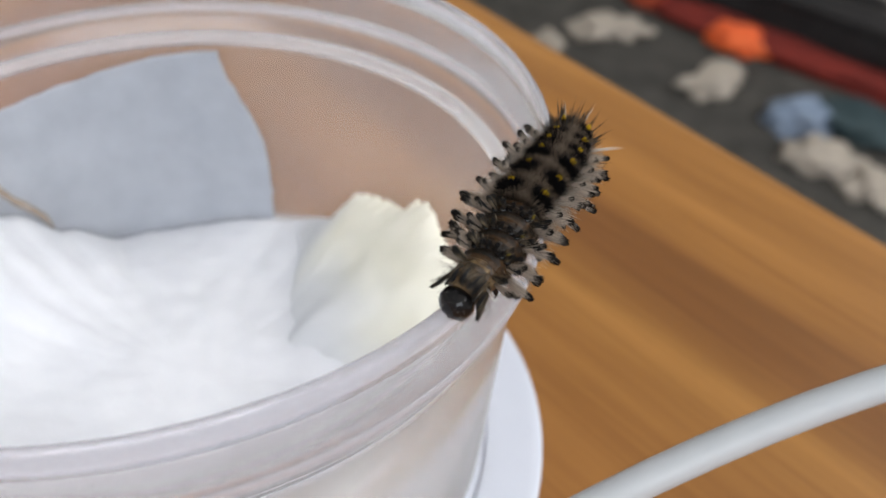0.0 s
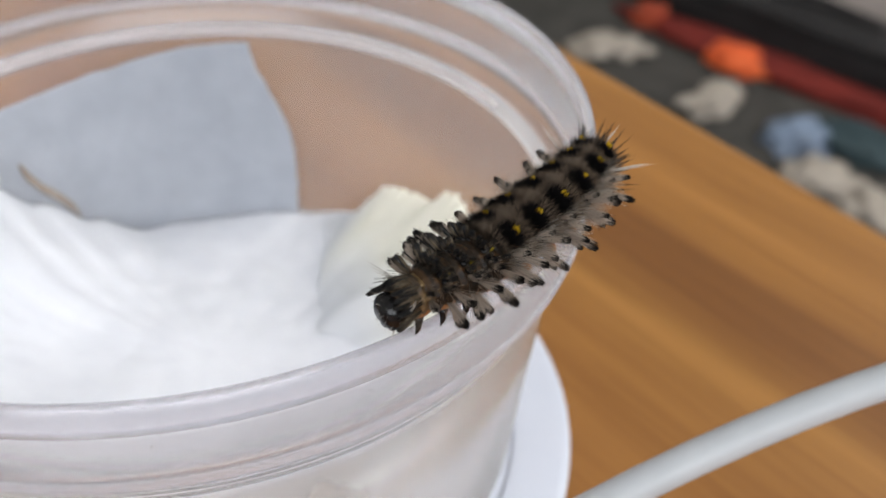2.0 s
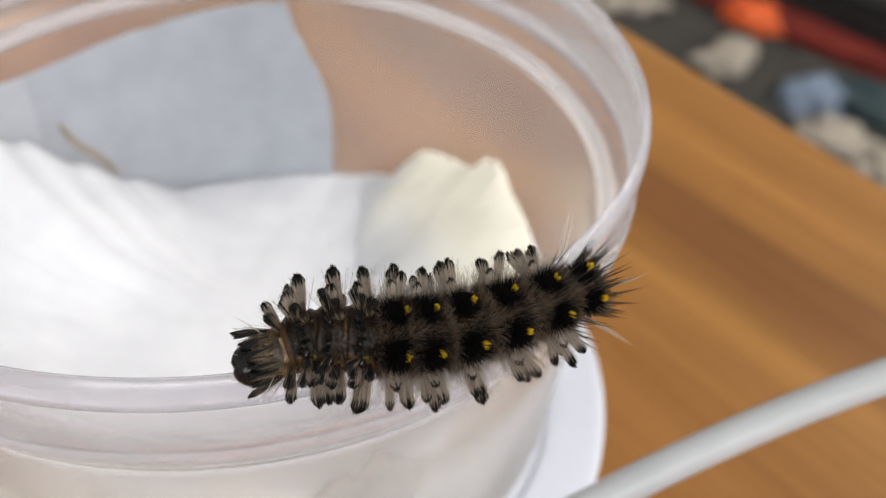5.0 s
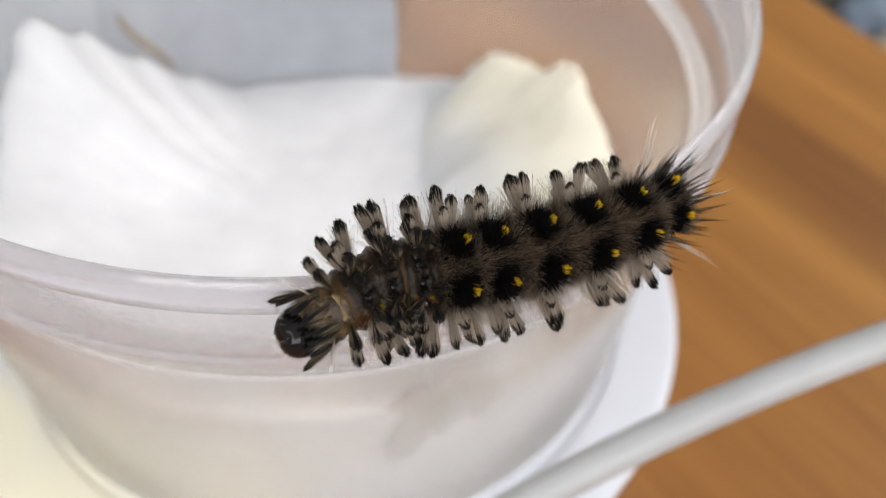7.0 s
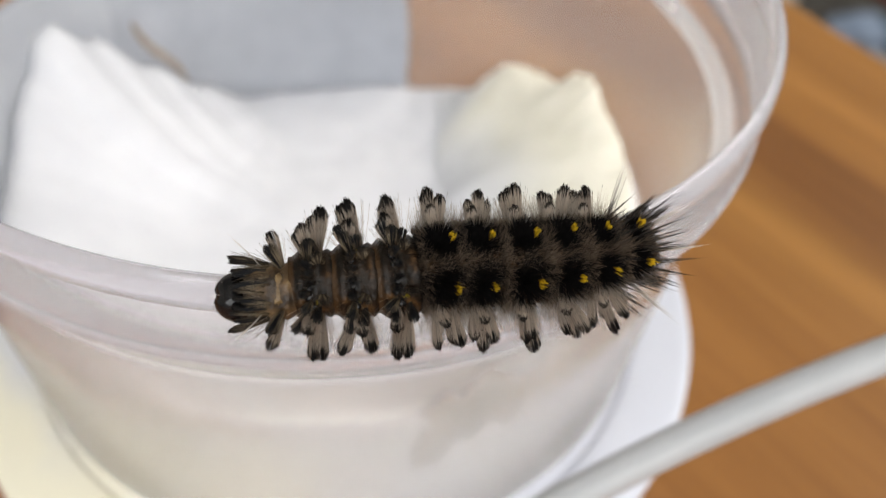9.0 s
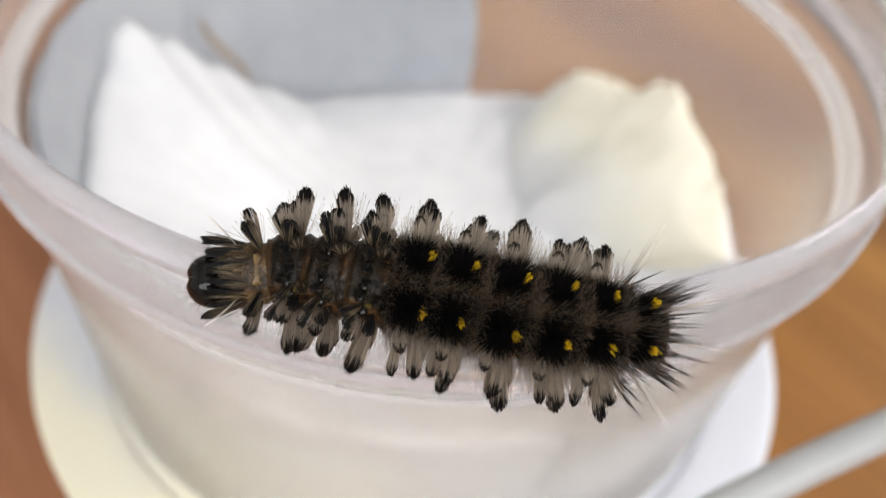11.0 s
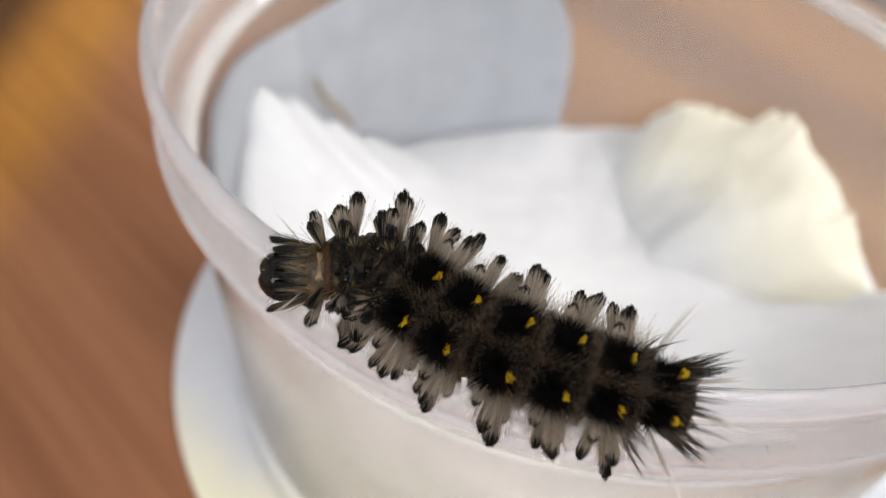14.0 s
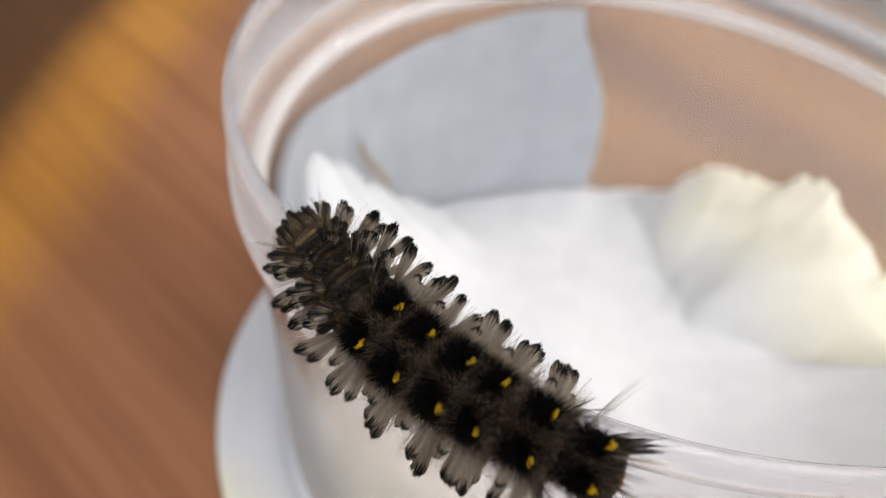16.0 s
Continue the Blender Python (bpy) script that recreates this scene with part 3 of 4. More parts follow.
def humped_tissue():
    """A torn piece of tissue, pushed up in two humps at the back of the tub; its cream colour stands for warm light."""
    na, nr = 116, 40
    verts, faces = [], []
    for i in range(na):
        a = -26 + 84 * i / (na - 1)
        torn = interp(HUMP_EDGE, a) / 1000
        soft = interp(((-26, -46.0), (10, -38.5), (38, -41.5), (58, -54.0)), a) / 1000
        for k in range(nr):
            q = k / (nr - 1)
            r0 = 0.017 + 0.004 * noise.noise((a * 0.06, 3, 8)) + 0.022 * (abs(a - 16) / 42) ** 2
            r = r0 + (0.0482 - r0) * q
            rise = smoothstep(-30, 4, a) * (1 - smoothstep(18, 60, a))
            low = tissue_height(r, a, 1) - 0.0006 + 0.0014 * smoothstep(0.0, 0.2, q)
            e = low + 0.6 * max(-0.0445 - low, 0) * rise * smoothstep(0.0, 0.9, q)
            edge = soft + (torn - soft) * smoothstep(0.72, 1.0, q)
            h = e + (edge - e) * (0.35 * q + 0.65 * smoothstep(0.25, 1.0, q))
            x, y = r * math.cos(radians(a)), r * math.sin(radians(a))
            # crumples: sharp-ridged folds, finer towards the torn upper edge
            fold = 1 - abs(noise.noise((x * 95, y * 95, 9))) * 2
            h += 0.0008 * q * fold + 0.0005 * q * noise.noise((x * 260, y * 260, 4)) + 0.0011 * smoothstep(0.8, 1.0, q) * noise.noise((a * 0.55, 5, 2)) + 0.0005 * smoothstep(0.9, 1.0, q) * noise.noise((a * 2.2, 3, 6))
            verts.append((x, y, RIM + h))
    for i in range(na - 1):
        for k in range(nr - 1):
            faces.append((i * nr + k, i * nr + k + 1, (i + 1) * nr + k + 1, (i + 1) * nr + k))
    ob = thing("humped_tissue", mesh_of("humped_tissue", verts, faces, WARM_LIT), "soft tissue pushed up in two humps on the towel, warm light in its colour", "paper")
    ob.modifiers.new("thickness", "SOLIDIFY").thickness = 0.0004


def grey_sheet():
    """A sheet of paper that stands against the inside of the tub's back wall."""
    ob = thing("grey_paper_sheet", None, "blue-grey paper sheet curled against the tub's back wall, torn edge", "paper sheet")
    na, nz = 140, 46
    verts, faces = [], []
    for i in range(na):
        q = i / (na - 1)
        for k in range(nz):
            s = k / (nz - 1)
            h = -0.0625 + s * 0.0625
            # right edge leans and is torn; the top edge sags a little to the left
            a0 = 69.5 + 9 * smoothstep(0.35, 1.0, s) ** 1.6 + 0.7 * noise.noise((h * 300, 2, 5))
            a = a0 + (196 - a0) * q
            top = -0.0182 - 0.0045 * smoothstep(78, 128, a) * (1 - 0.85 * smoothstep(132, 160, a)) + 0.0004 * noise.noise((a * 0.2, 1, 1))
            z = -0.0625 + s * (top + 0.0625)
            r = 0.0506 + 0.0031 * (z + 0.0625) / 0.0455 - 0.0010 - 0.0006 * noise.noise((a * 0.05, z * 60, 3))
            verts.append((r * math.cos(radians(a)), r * math.sin(radians(a)), RIM + z))
    for i in range(na - 1):
        for k in range(nz - 1):
            faces.append((i * nz + k, i * nz + k + 1, (i + 1) * nz + k + 1, (i + 1) * nz + k))
    sheet = part("sheet", mesh_of("sheet", verts, faces, SHEET), ob)
    sheet.modifiers.new("thickness", "SOLIDIFY").thickness = 0.00025
    verts, faces = [], []
    for i in range(na):
        q = i / (na - 1)
        for k in range(nz):
            s = k / (nz - 1)
            a0 = 138 + 1.2 * noise.noise((s * 3, 4, 1)) - 2 * s
            a = a0 + (200 - a0) * q
            z = -0.0625 + s * (0.0625 - 0.0186 - 0.0040 * smoothstep(110, 128, a) * (1 - 0.85 * smoothstep(132, 160, a)))
            r = 0.0506 + 0.0031 * (z + 0.0625) / 0.0455 - 0.0016 - 0.0006 * noise.noise((a * 0.05, z * 60, 3))
            verts.append((r * math.cos(radians(a)), r * math.sin(radians(a)), RIM + z))
    faces = [(i * nz + k, i * nz + k + 1, (i + 1) * nz + k + 1, (i + 1) * nz + k) for i in range(na - 1) for k in range(nz - 1)]
    ply = part("second_ply", mesh_of("second_ply", verts, faces, SHEET_PALE), ob, "paler second ply of the paper")
    ply.modifiers.new("thickness", "SOLIDIFY").thickness = 0.0002
    # a brownish streak on it
    verts, faces = [], []
    n = 24
    for i in range(n):
        s = i / (n - 1)
        a = 131.5 - 9.0 * s + 0.8 * math.sin(s * 6)
        z = -0.034 - 0.016 * s
        w = 1.0 * math.sin(math.pi * (0.08 + 0.86 * s)) ** 0.7 * (1 + 0.4 * noise.noise((s * 7, 0, 2)))
        r = 0.0506 + 0.0031 * (z + 0.0625) / 0.0455 - 0.0014 - 0.0006 * noise.noise((a * 0.05, z * 60, 3))
        for d in (-w, w):
            verts.append((r * math.cos(radians(a + d)), r * math.sin(radians(a + d)), RIM + z))
    for i in range(n - 1):
        faces.append((2 * i, 2 * i + 1, 2 * i + 3, 2 * i + 2))
    part("stain", mesh_of("stain", verts, faces, STAIN), ob, "brownish streak on the paper")


def grey_patch():
    """A dull grey patch with a ragged outline between the towel and the tub's front wall."""
    na, nz = 26, 26
    verts, faces = [], []
    for i in range(na):
        u = i / (na - 1)
        for k in range(nz):
            w = k / (nz - 1)
            a = -85 + 16.5 * u + 3.2 * noise.noise((w * 5, u * 2, 3)) + 3.0 * w * (1 - u)
            top = -0.0225 - 0.0065 * u - 0.008 * max(0, 0.55 - u) ** 1.3 * 1.6
            top += 0.003 * noise.noise((u * 5, 6, 2))
            low = -0.044 + 0.009 * u + 0.005 * noise.noise((u * 4, 2, 7))
            z = low + (top - low) * w + 0.0008 * noise.noise((u * 8, w * 8, 1))
            r = 0.0511 + 0.0030 * (z + 0.0612) / 0.043 - 0.0014
            verts.append((r * math.cos(radians(a)), r * math.sin(radians(a)), RIM + z))
    for i in range(na - 1):
        for k in range(nz - 1):
            faces.append((i * nz + k, i * nz + k + 1, (i + 1) * nz + k + 1, (i + 1) * nz + k))
    ob = thing("grey_patch", mesh_of("grey_patch", verts, faces, DULL_GREY), "dull grey ragged patch against the tub wall", "paper")
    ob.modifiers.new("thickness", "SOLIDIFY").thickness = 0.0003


def cable():
    pts = []
    for i in range(90):
        x = -0.22 + 0.68 * i / 89
        u = (x - 0.06) / 0.06
        if x < -0.002:
            w = (-0.002 - x)
            y, z = -0.0633 - 0.21 * w, 0.0027
        elif x < 0.15:
            y, z = -0.0503 + 0.0077 * u - 0.0051 * u * u, -0.0335 + 0.0190 * u - 0.0054 * u * u + RIM
        else:
            w = x - 0.15
            y, z = -0.0503 + 0.0077 * 1.5 - 0.0051 * 2.25 - 0.126 * w, max(RIM - 0.01715 + 0.047 * w - 0.9 * w * w, -0.30)
        pts.append(Vector((x, y, max(z, 0.0027))) if x < 0.02 else Vector((x, y, z)))
    for _ in range(3):
        pts = [pts[0]] + [(pts[k - 1] + pts[k] * 2 + pts[k + 1]) / 4 for k in range(1, len(pts) - 1)] + [pts[-1]]
    v, f = tube(pts, 0.0024, 20)
    thing("charging_cable", mesh_of("charging_cable", v, f, CABLE), "smooth white round cable looping over the desk", "cable")


# ---- the caterpillar ----
MM = 0.001


def hairs(name, specs, mats, blunt=False):
    """One mesh of fine hairs. specs: root, direction, length, thickness, bend (a vector added towards the tip) and, if need be, which material; in millimetres."""
    verts, faces, along, which = [], [], [], []
    mats = mats if isinstance(mats, tuple) else (mats,)
    rings = ((0.0, 0.7), (0.7, 1.0), (0.96, 0.9)) if blunt else ((0.0, 1.0), (0.4, 0.85), (0.75, 0.5))
    for root, d, length, thick, bend, *kind in specs:
        d = d.normalized()
        side = d.cross(Vector((0.31, 0.17, 0.93))).normalized()
        up = d.cross(side)
        b = len(verts)
        for s, w in rings:
            c = root + d * (length * s) + bend * (s * s * length)
            for k in range(3):
                a = 2.094 * k
                verts.append((c + (side * math.cos(a) + up * math.sin(a)) * (thick * w)) * MM)
                along.append(s)
        verts.append((root + d * length + bend * length) * MM)
        along.append(1.0)
        for q in range(2):
            for k in range(3):
                j = (k + 1) % 3
                faces.append((b + q * 3 + k, b + q * 3 + j, b + q * 3 + 3 + j, b + q * 3 + 3 + k))
        for k in range(3):
            faces.append((b + 6 + k, b + 6 + (k + 1) % 3, b + 9))
        which += [kind[0] if kind else 0] * 9
    me = mesh_of(name, verts, faces, mats[0], True, along)
    for m in mats[1:]:
        me.materials.append(m)
    me.polygons.foreach_set("material_index", which)
    return me


def around(angle, rad_y, rad_z, x=0.0):
    """A place on the body and the way out of it; angle from the middle of the back, positive to its left."""
    a = radians(angle)
    return Vector((x, rad_y * math.sin(a), rad_z * math.cos(a))), Vector((0, math.sin(a) / rad_y, math.cos(a) / rad_z)).normalized()


def lash(rng, root, d, length, mats, width=0.5, count=60, dark=0.5, flat=0.45, close=0.5):
    """A paddle of stiff hairs: narrow at the root, widest near its blunt round end, with finer loose hairs along its sides. dark: share of dark-tipped hairs, which lie in its middle. close: how far its end draws together again."""
    specs = []
    d = d.normalized()
    u = d.cross(Vector((1, 0, 0.2))).normalized()
    v = d.cross(u)
    for k in range(count):
        a, q = rng.uniform(-1, 1), rng.uniform(-1, 1) * flat
        core = abs(a + rng.gauss(0, 0.25)) < dark
        far = 1 - 0.17 * (a * a) - 0.08 * q * q
        out = (v * a + u * q) * (width / length)
        specs.append((root + (v * a + u * q) * 0.16, d + out * 1.5, length * far * rng.uniform(0.93, 1.0), rng.uniform(0.030, 0.044), out * -close + Vector((rng.gauss(0, 0.012), rng.gauss(0, 0.012), rng.gauss(0, 0.012))), 1 if core else 0))
    for k in range(count // 3):
        a, q = rng.gauss(0, 0.9), rng.gauss(0, 0.6)
        out = (v * a + u * q) * (width / length)
        specs.append((root + (v * a + u * q) * 0.2, d + out * 1.7, length * rng.uniform(0.5, 0.95), rng.uniform(0.011, 0.018), out * -0.2, 0))
    return hairs("lash_tuft", specs, mats, blunt=True)


def ring_body(name, length, ry, rz, mat, folds=2, ends=0.72, seed=0):
    """A barrel with shallow folds, blunt at both ends, along the x axis."""
    n, k = 36, 17
    verts, faces = [], []
    for i in range(k):
        s = -1 + 2 * i / (k - 1)
        bulge = ends + (1 - ends) * math.sqrt(max(1 - abs(s) ** 2.6, 0)) + (0.055 if folds > 1 else 0.018) * math.cos(s * math.pi * folds * 2)
        if abs(s) > 0.999:
            bulge = 0.35
        for j in range(n):
            a = 2 * math.pi * j / n
            w = 1 + 0.03 * noise.noise((s * 2, math.cos(a) * 2.4 + seed, math.sin(a) * 2.4))
            verts.append((s * length / 2 * MM, ry * bulge * w * math.sin(a) * MM, rz * bulge * w * math.cos(a) * MM))
    for i in range(k - 1):
        for j in range(n):
            q = (j + 1) % n
            faces.append((i * n + j, (i + 1) * n + j, (i + 1) * n + q, i * n + q))
    faces.append(tuple(range(n)))
    faces.append(tuple(range((k - 1) * n, k * n))[::-1])
    return mesh_of(name, verts, faces, mat)


def blob(name, rx, ry, rz, mat, seed=0, rough=0.05, groove=0.0):
    bm = bmesh.new()
    bmesh.ops.create_icosphere(bm, subdivisions=3, radius=1)
    for v in bm.verts:
        c = v.co.copy()
        d = 1 + rough * noise.noise(c * 2 + Vector((seed, 0, 0)))
        d -= groove * math.exp(-(c.y / 0.16) ** 2) * max(c.x * 0.6 + c.z * 0.8, 0)
        v.co = Vector((c.x * rx, c.y * ry, c.z * rz)) * d * MM
    return from_bm(name, bm, mat, True)


# share of the length from the head, length, half width, half height (mm)
SEGMENTS = (("head", 0.0, 2.6, 1.75, 1.75), ("prothorax", 0.085, 3.8, 2.2, 2.05), ("thorax_segment", 0.18, 3.8, 2.65, 2.4), ("thorax_segment", 0.275, 3.9, 2.95, 2.65),
            ("front_segment", 0.372, 4.1, 3.15, 2.85), ("spotted_segment", 0.472, 4.7, 3.3, 3.0), ("spotted_segment", 0.568, 4.8, 3.4, 3.1), ("spotted_segment", 0.672, 5.0, 3.4, 3.1),
            ("spotted_segment", 0.775, 5.0, 3.25, 3.0), ("spotted_segment", 0.872, 5.0, 2.85, 2.7), ("tail_segment", 0.957, 4.8, 2.25, 2.2))


def claw(size, mat):
    pts = [Vector((0, 0, 0)), Vector((0.1, 0, -0.5)) * size, Vector((0.25, 0, -1.0)) * size, Vector((0.55, 0, -1.35)) * size]
    v, f = tube([p * MM for p in pts], 0.42 * size * MM, 8, [1, 0.75, 0.5, 0.12])
    return mesh_of("leg", v, f, mat)


def proleg(mat):
    pts = [Vector((0, 0, 0)), Vector((0, 0, -0.8)), Vector((0, 0, -1.5)), Vector((0, 0, -1.7))]
    v, f = tube([p * MM for p in pts], 0.62 * MM, 10, [1, 0.8, 0.85, 0.7])
    return mesh_of("proleg", v, f, mat)


def caterpillar():
    rng = random.Random(11)
    root = thing("caterpillar", None, "dark hairy caterpillar with yellow spots crawling on a tub rim", "caterpillar")
    segs = []
    for i, (name, share, length, ry, rz) in enumerate(SEGMENTS):
        if name == "head":
            seg = part("head", blob("head", 1.65, 2.0, 2.1, HEAD, 2, 0.03, 0.13), root, "shiny black round head capsule")
            part("mouthparts", blob("mouthparts", 0.5, 0.62, 0.42, MOUTH, 5, 0.2), seg, "reddish-brown mouthparts", Matrix.Translation(Vector((0.9, 0, -1.7)) * MM))
            part("face_plate", blob("face_plate", 0.28, 0.42, 0.55, HEAD, 6, 0.1), seg, "", Matrix.Translation(Vector((1.38, 0, -0.75)) * MM))
            for s in (-1, 1):
                part("antenna", hairs("antenna", [(Vector((1.0, s * 1.2, -1.1)), Vector((1, s * 0.5, -0.2)), 1.1, 0.09, Vector((0, 0, -0.1)))], LONG_HAIR), seg, "short pale antenna")
                for k in range(3):
                    part("eye", blob("eye", 0.12, 0.12, 0.12, HEAD, 1, 0.0), seg, "", Matrix.Translation(Vector((1.12 - 0.16 * k, s * (1.3 + 0.17 * k), -0.75 + 0.18 * k)) * MM))
            specs = []
            for _ in range(46):
                d = Vector((rng.uniform(-0.1, 1), rng.gauss(0, 0.8), rng.gauss(0.1, 0.8))).normalized()
                specs.append((Vector((d.x * 1.6, d.y * 1.95, d.z * 2.05)), d + Vector((0.3, 0, 0.2)), rng.uniform(0.3, 0.9), 0.016, Vector((0.1, 0, -0.1))))
            part("head_hair", hairs("head_hair", specs, LONG_HAIR), seg, "sparse fine pale hairs")
        else:
            mat = NECK if i == 1 else THORAX_SKIN if i < 5 else SKIN
            seg = part(name, ring_body(name, length * (1.18 if i < 5 else 1.0), ry, rz, mat, 2 if i < 5 else 1, 0.70 if i < 5 else 0.66, i), root,
                       "bare dark brown ringed segment" if i < 5 else "black and grey-brown hairy segment")
            part("belly", blob("belly", length * 0.54, ry * (0.95 if i < 5 else 0.9), rz * 0.66, BELLY, i, 0.06), seg, "amber-brown underside", Matrix.Translation(Vector((0, 0, -rz * 0.42)) * MM))
        if name == "prothorax":
            part("shield", blob("shield", 0.85, 1.25, 0.42, PALE, 3, 0.25), seg, "pale yellowish shield behind the head", Matrix.Translation(Vector((-0.5, 0, 1.55)) * MM))
            # long flat tufts swept forward: two broad black ones on the back, tan ones between and outside them
            for ang, x, ln, wd, mats in ((4, 0.4, 2.2, 0.20, (TAN_LASH, BROWN_LASH)), (19, 0.3, 2.9, 0.72, (FRONT_LASH, FRONT_LASH)), (32, -0.2, 2.5, 0.28, (TAN_LASH, FRONT_LASH)), (44, 0.4, 2.8, 0.66, (FRONT_LASH, FRONT_LASH)),
                                         (58, 0.1, 3.0, 0.46, (TAN_LASH, FRONT_LASH)), (74, 0.3, 3.2, 0.56, (BROWN_LASH, FRONT_LASH)), (92, 0.3, 3.3, 0.5, (TAN_LASH, BROWN_LASH))):
                for s in (-1, 1):
                    p, n = around(s * (ang + rng.gauss(0, 3)), ry, rz, x + rng.gauss(0, 0.12))
                    way = Vector((1.25, s * (-0.13 + 0.011 * max(ang - 50, 0)) + rng.gauss(0, 0.05), 0.0 - 0.0022 * ang + rng.gauss(0, 0.05)))
                    part("front_tuft", lash(rng, p * 0.97, way, ln * rng.uniform(0.92, 1.12), mats, wd, 96, 0.7, 0.3, 1.15), seg, "long flat tuft swept forward over the head")
            for ang, ln in ((52, 2.9), (78, 3.4)):
                for s in (-1, 1):
                    p, n = around(s * ang, ry, rz, -0.9)
                    part("lash_tuft", lash(rng, p * 0.9, n + Vector((0.3 + rng.gauss(0, 0.12), 0, rng.gauss(0.1, 0.1))), ln * rng.uniform(0.92, 1.05), (TAN_LASH, FRONT_LASH) if ang < 60 else (LASH, DARK_LASH), 0.42, 62, 0.45), seg)
            for s in (-1, 1):
                part("long_hair", hairs("long_hair", [(Vector((0.6, s * 1.6, 0.8)), Vector((0.75, s, 0.35 + 0.2 * k)), 2.8 + k * 0.5, 0.05, Vector((0.15, 0, 0.05))) for k in range(3)], LONG_HAIR), seg, "fine pale hairs")
        if 2 <= i <= 4:
            # flank paddles, then the shorter dark ones on the warts of the back
            for ang, x, ln, wd, dk in ((62, 0.5, 2.9, 0.48, 0.35), (80, -0.5, 4.1, 0.56, 0.6), (106, 0.2, 4.2, 0.54, 0.55), (120, -0.5, 2.9, 0.36, 0.15)):
                for s in (-1, 1):
                    p, n = around(s * ang, ry, rz, x)
                    part("lash_tuft", lash(rng, p * 0.9, n + Vector((rng.gauss(0.08, 0.14), 0, rng.gauss(0.12, 0.1))), ln * rng.uniform(0.85, 1.06), (LASH, DARK_LASH), wd * rng.uniform(0.75, 1.05), 104, dk * rng.uniform(0.7, 1.5)), seg)
            for ang, x, ln, mats in ((20, 0.55, 1.5, (BROWN_LASH, FRONT_LASH)), (41, 0.45, 2.2, (TAN_LASH, FRONT_LASH)), (50, -0.35, 1.9, (BROWN_LASH, FRONT_LASH)), (30, -0.5, 1.3, (TAN_LASH, BROWN_LASH)), (8, 0.2, 1.1, (BROWN_LASH, FRONT_LASH)), (57, 0.7, 2.4, (LASH, FRONT_LASH))):
                for s in (-1, 1):
                    p, n = around(s * (ang + rng.gauss(0, 3)), ry, rz, x + rng.gauss(0, 0.1))
                    part("back_tuft", lash(rng, p * 0.96, n + Vector((rng.gauss(0.25, 0.2), s * rng.gauss(0.2, 0.15), 0)), ln * rng.uniform(0.85, 1.1), mats, 0.38, 54, 0.6), seg, "short dark tuft on the back")
            specs = []
            for _ in range(90):
                p, n = around(rng.uniform(-85, 85), ry * 0.97, rz * 0.97, rng.gauss(0.4, 0.35))
                specs.append((p, n + Vector((rng.gauss(0.1, 0.5), rng.gauss(0, 0.35), 0)), rng.uniform(0.4, 1.0), rng.uniform(0.014, 0.024), Vector()))
            part("fuzz", hairs("fuzz", specs, FUZZ), seg, "sparse grey-brown hairs")
            for s in (-1, 1):
                for ang, x, size in ((13, 0.45, 0.28), (27, 0.5, 0.36), (46, 0.35, 0.42)):
                    p, n = around(s * ang, ry, rz, x + rng.uniform(-0.12, 0.12))
                    part("wart", blob("wart", size, size * 1.1, size * 0.62, HEAD, i + ang, 0.2), seg, "small dark shiny wart", Matrix.Translation(p * MM * 0.99))
                    specs = [(p + Vector((rng.gauss(0, 0.13), rng.gauss(0, 0.13), 0)), n + Vector((rng.gauss(0.3, 0.4), rng.gauss(0, 0.4), 0)), rng.uniform(0.4, 1.0), 0.022, Vector()) for _ in range(16)]
                    part("short_hair", hairs("short_hair", specs, VELVET), seg)
                p, n = around(s * 34, ry, rz, -0.05)
                specs = [(p + Vector((rng.gauss(0, 0.09), rng.gauss(0, 0.09), 0)), n + Vector((-0.3, 0, 0)), rng.uniform(0.3, 0.55), 0.045, Vector()) for _ in range(12)]
                part("yellow_spot", hairs("yellow_spot", specs, DULL_YELLOW, blunt=True), seg, "dull olive-yellow spot")
        if 1 <= i <= 3:
            for s in (-1, 1):
                p, n = around(s * 146, ry, rz, 0.1)
                part("leg", claw(1.4, HEAD), seg, "black hooked true leg", Matrix.Translation(p * 0.94 * MM) @ pose(0, 0, 0, s * 24, 0, 0))
        if 6 <= i <= 9:
            for s in (-1, 1):
                p, n = around(s * 152, ry, rz, 0.0)
                part("proleg", proleg(BELLY), seg, "stubby amber proleg", Matrix.Translation(p * 0.9 * MM) @ pose(0, 0, 0, s * 16, 0, 0))
        if i >= 5:
            tail = name == "tail_segment"
            specs = []
            half = length * 0.43
            base, mid = 31, 0.28
            for k in range(1900 if not tail else 900):
                # fuzz stands thickest where two segments meet and along the middle of the back
                if k % 5:
                    ang, x = rng.uniform(-84, 84), rng.choice((-1, 1)) * (half - abs(rng.gauss(0, 0.5)))
                else:
                    ang, x = rng.gauss(0, 7), rng.uniform(-half, half)
                if ((abs(ang) - base) / 21) ** 2 + ((x - mid + 0.1) / 1.1) ** 2 < 1:
                    continue
                p, n = around(ang, ry * 0.95, rz * 0.95, x)
                specs.append((p, n + Vector((rng.gauss(-0.12, 0.18), rng.gauss(0, 0.16), rng.gauss(0, 0.1))), rng.uniform(0.8, 1.7) * (1 - 0.005 * abs(ang)), rng.uniform(0.011, 0.020), Vector((rng.gauss(-0.05, 0.08), rng.gauss(0, 0.08), 0))))
            part("fuzz", hairs("fuzz", specs, FUZZ), seg, "short soft grey-brown fuzz")
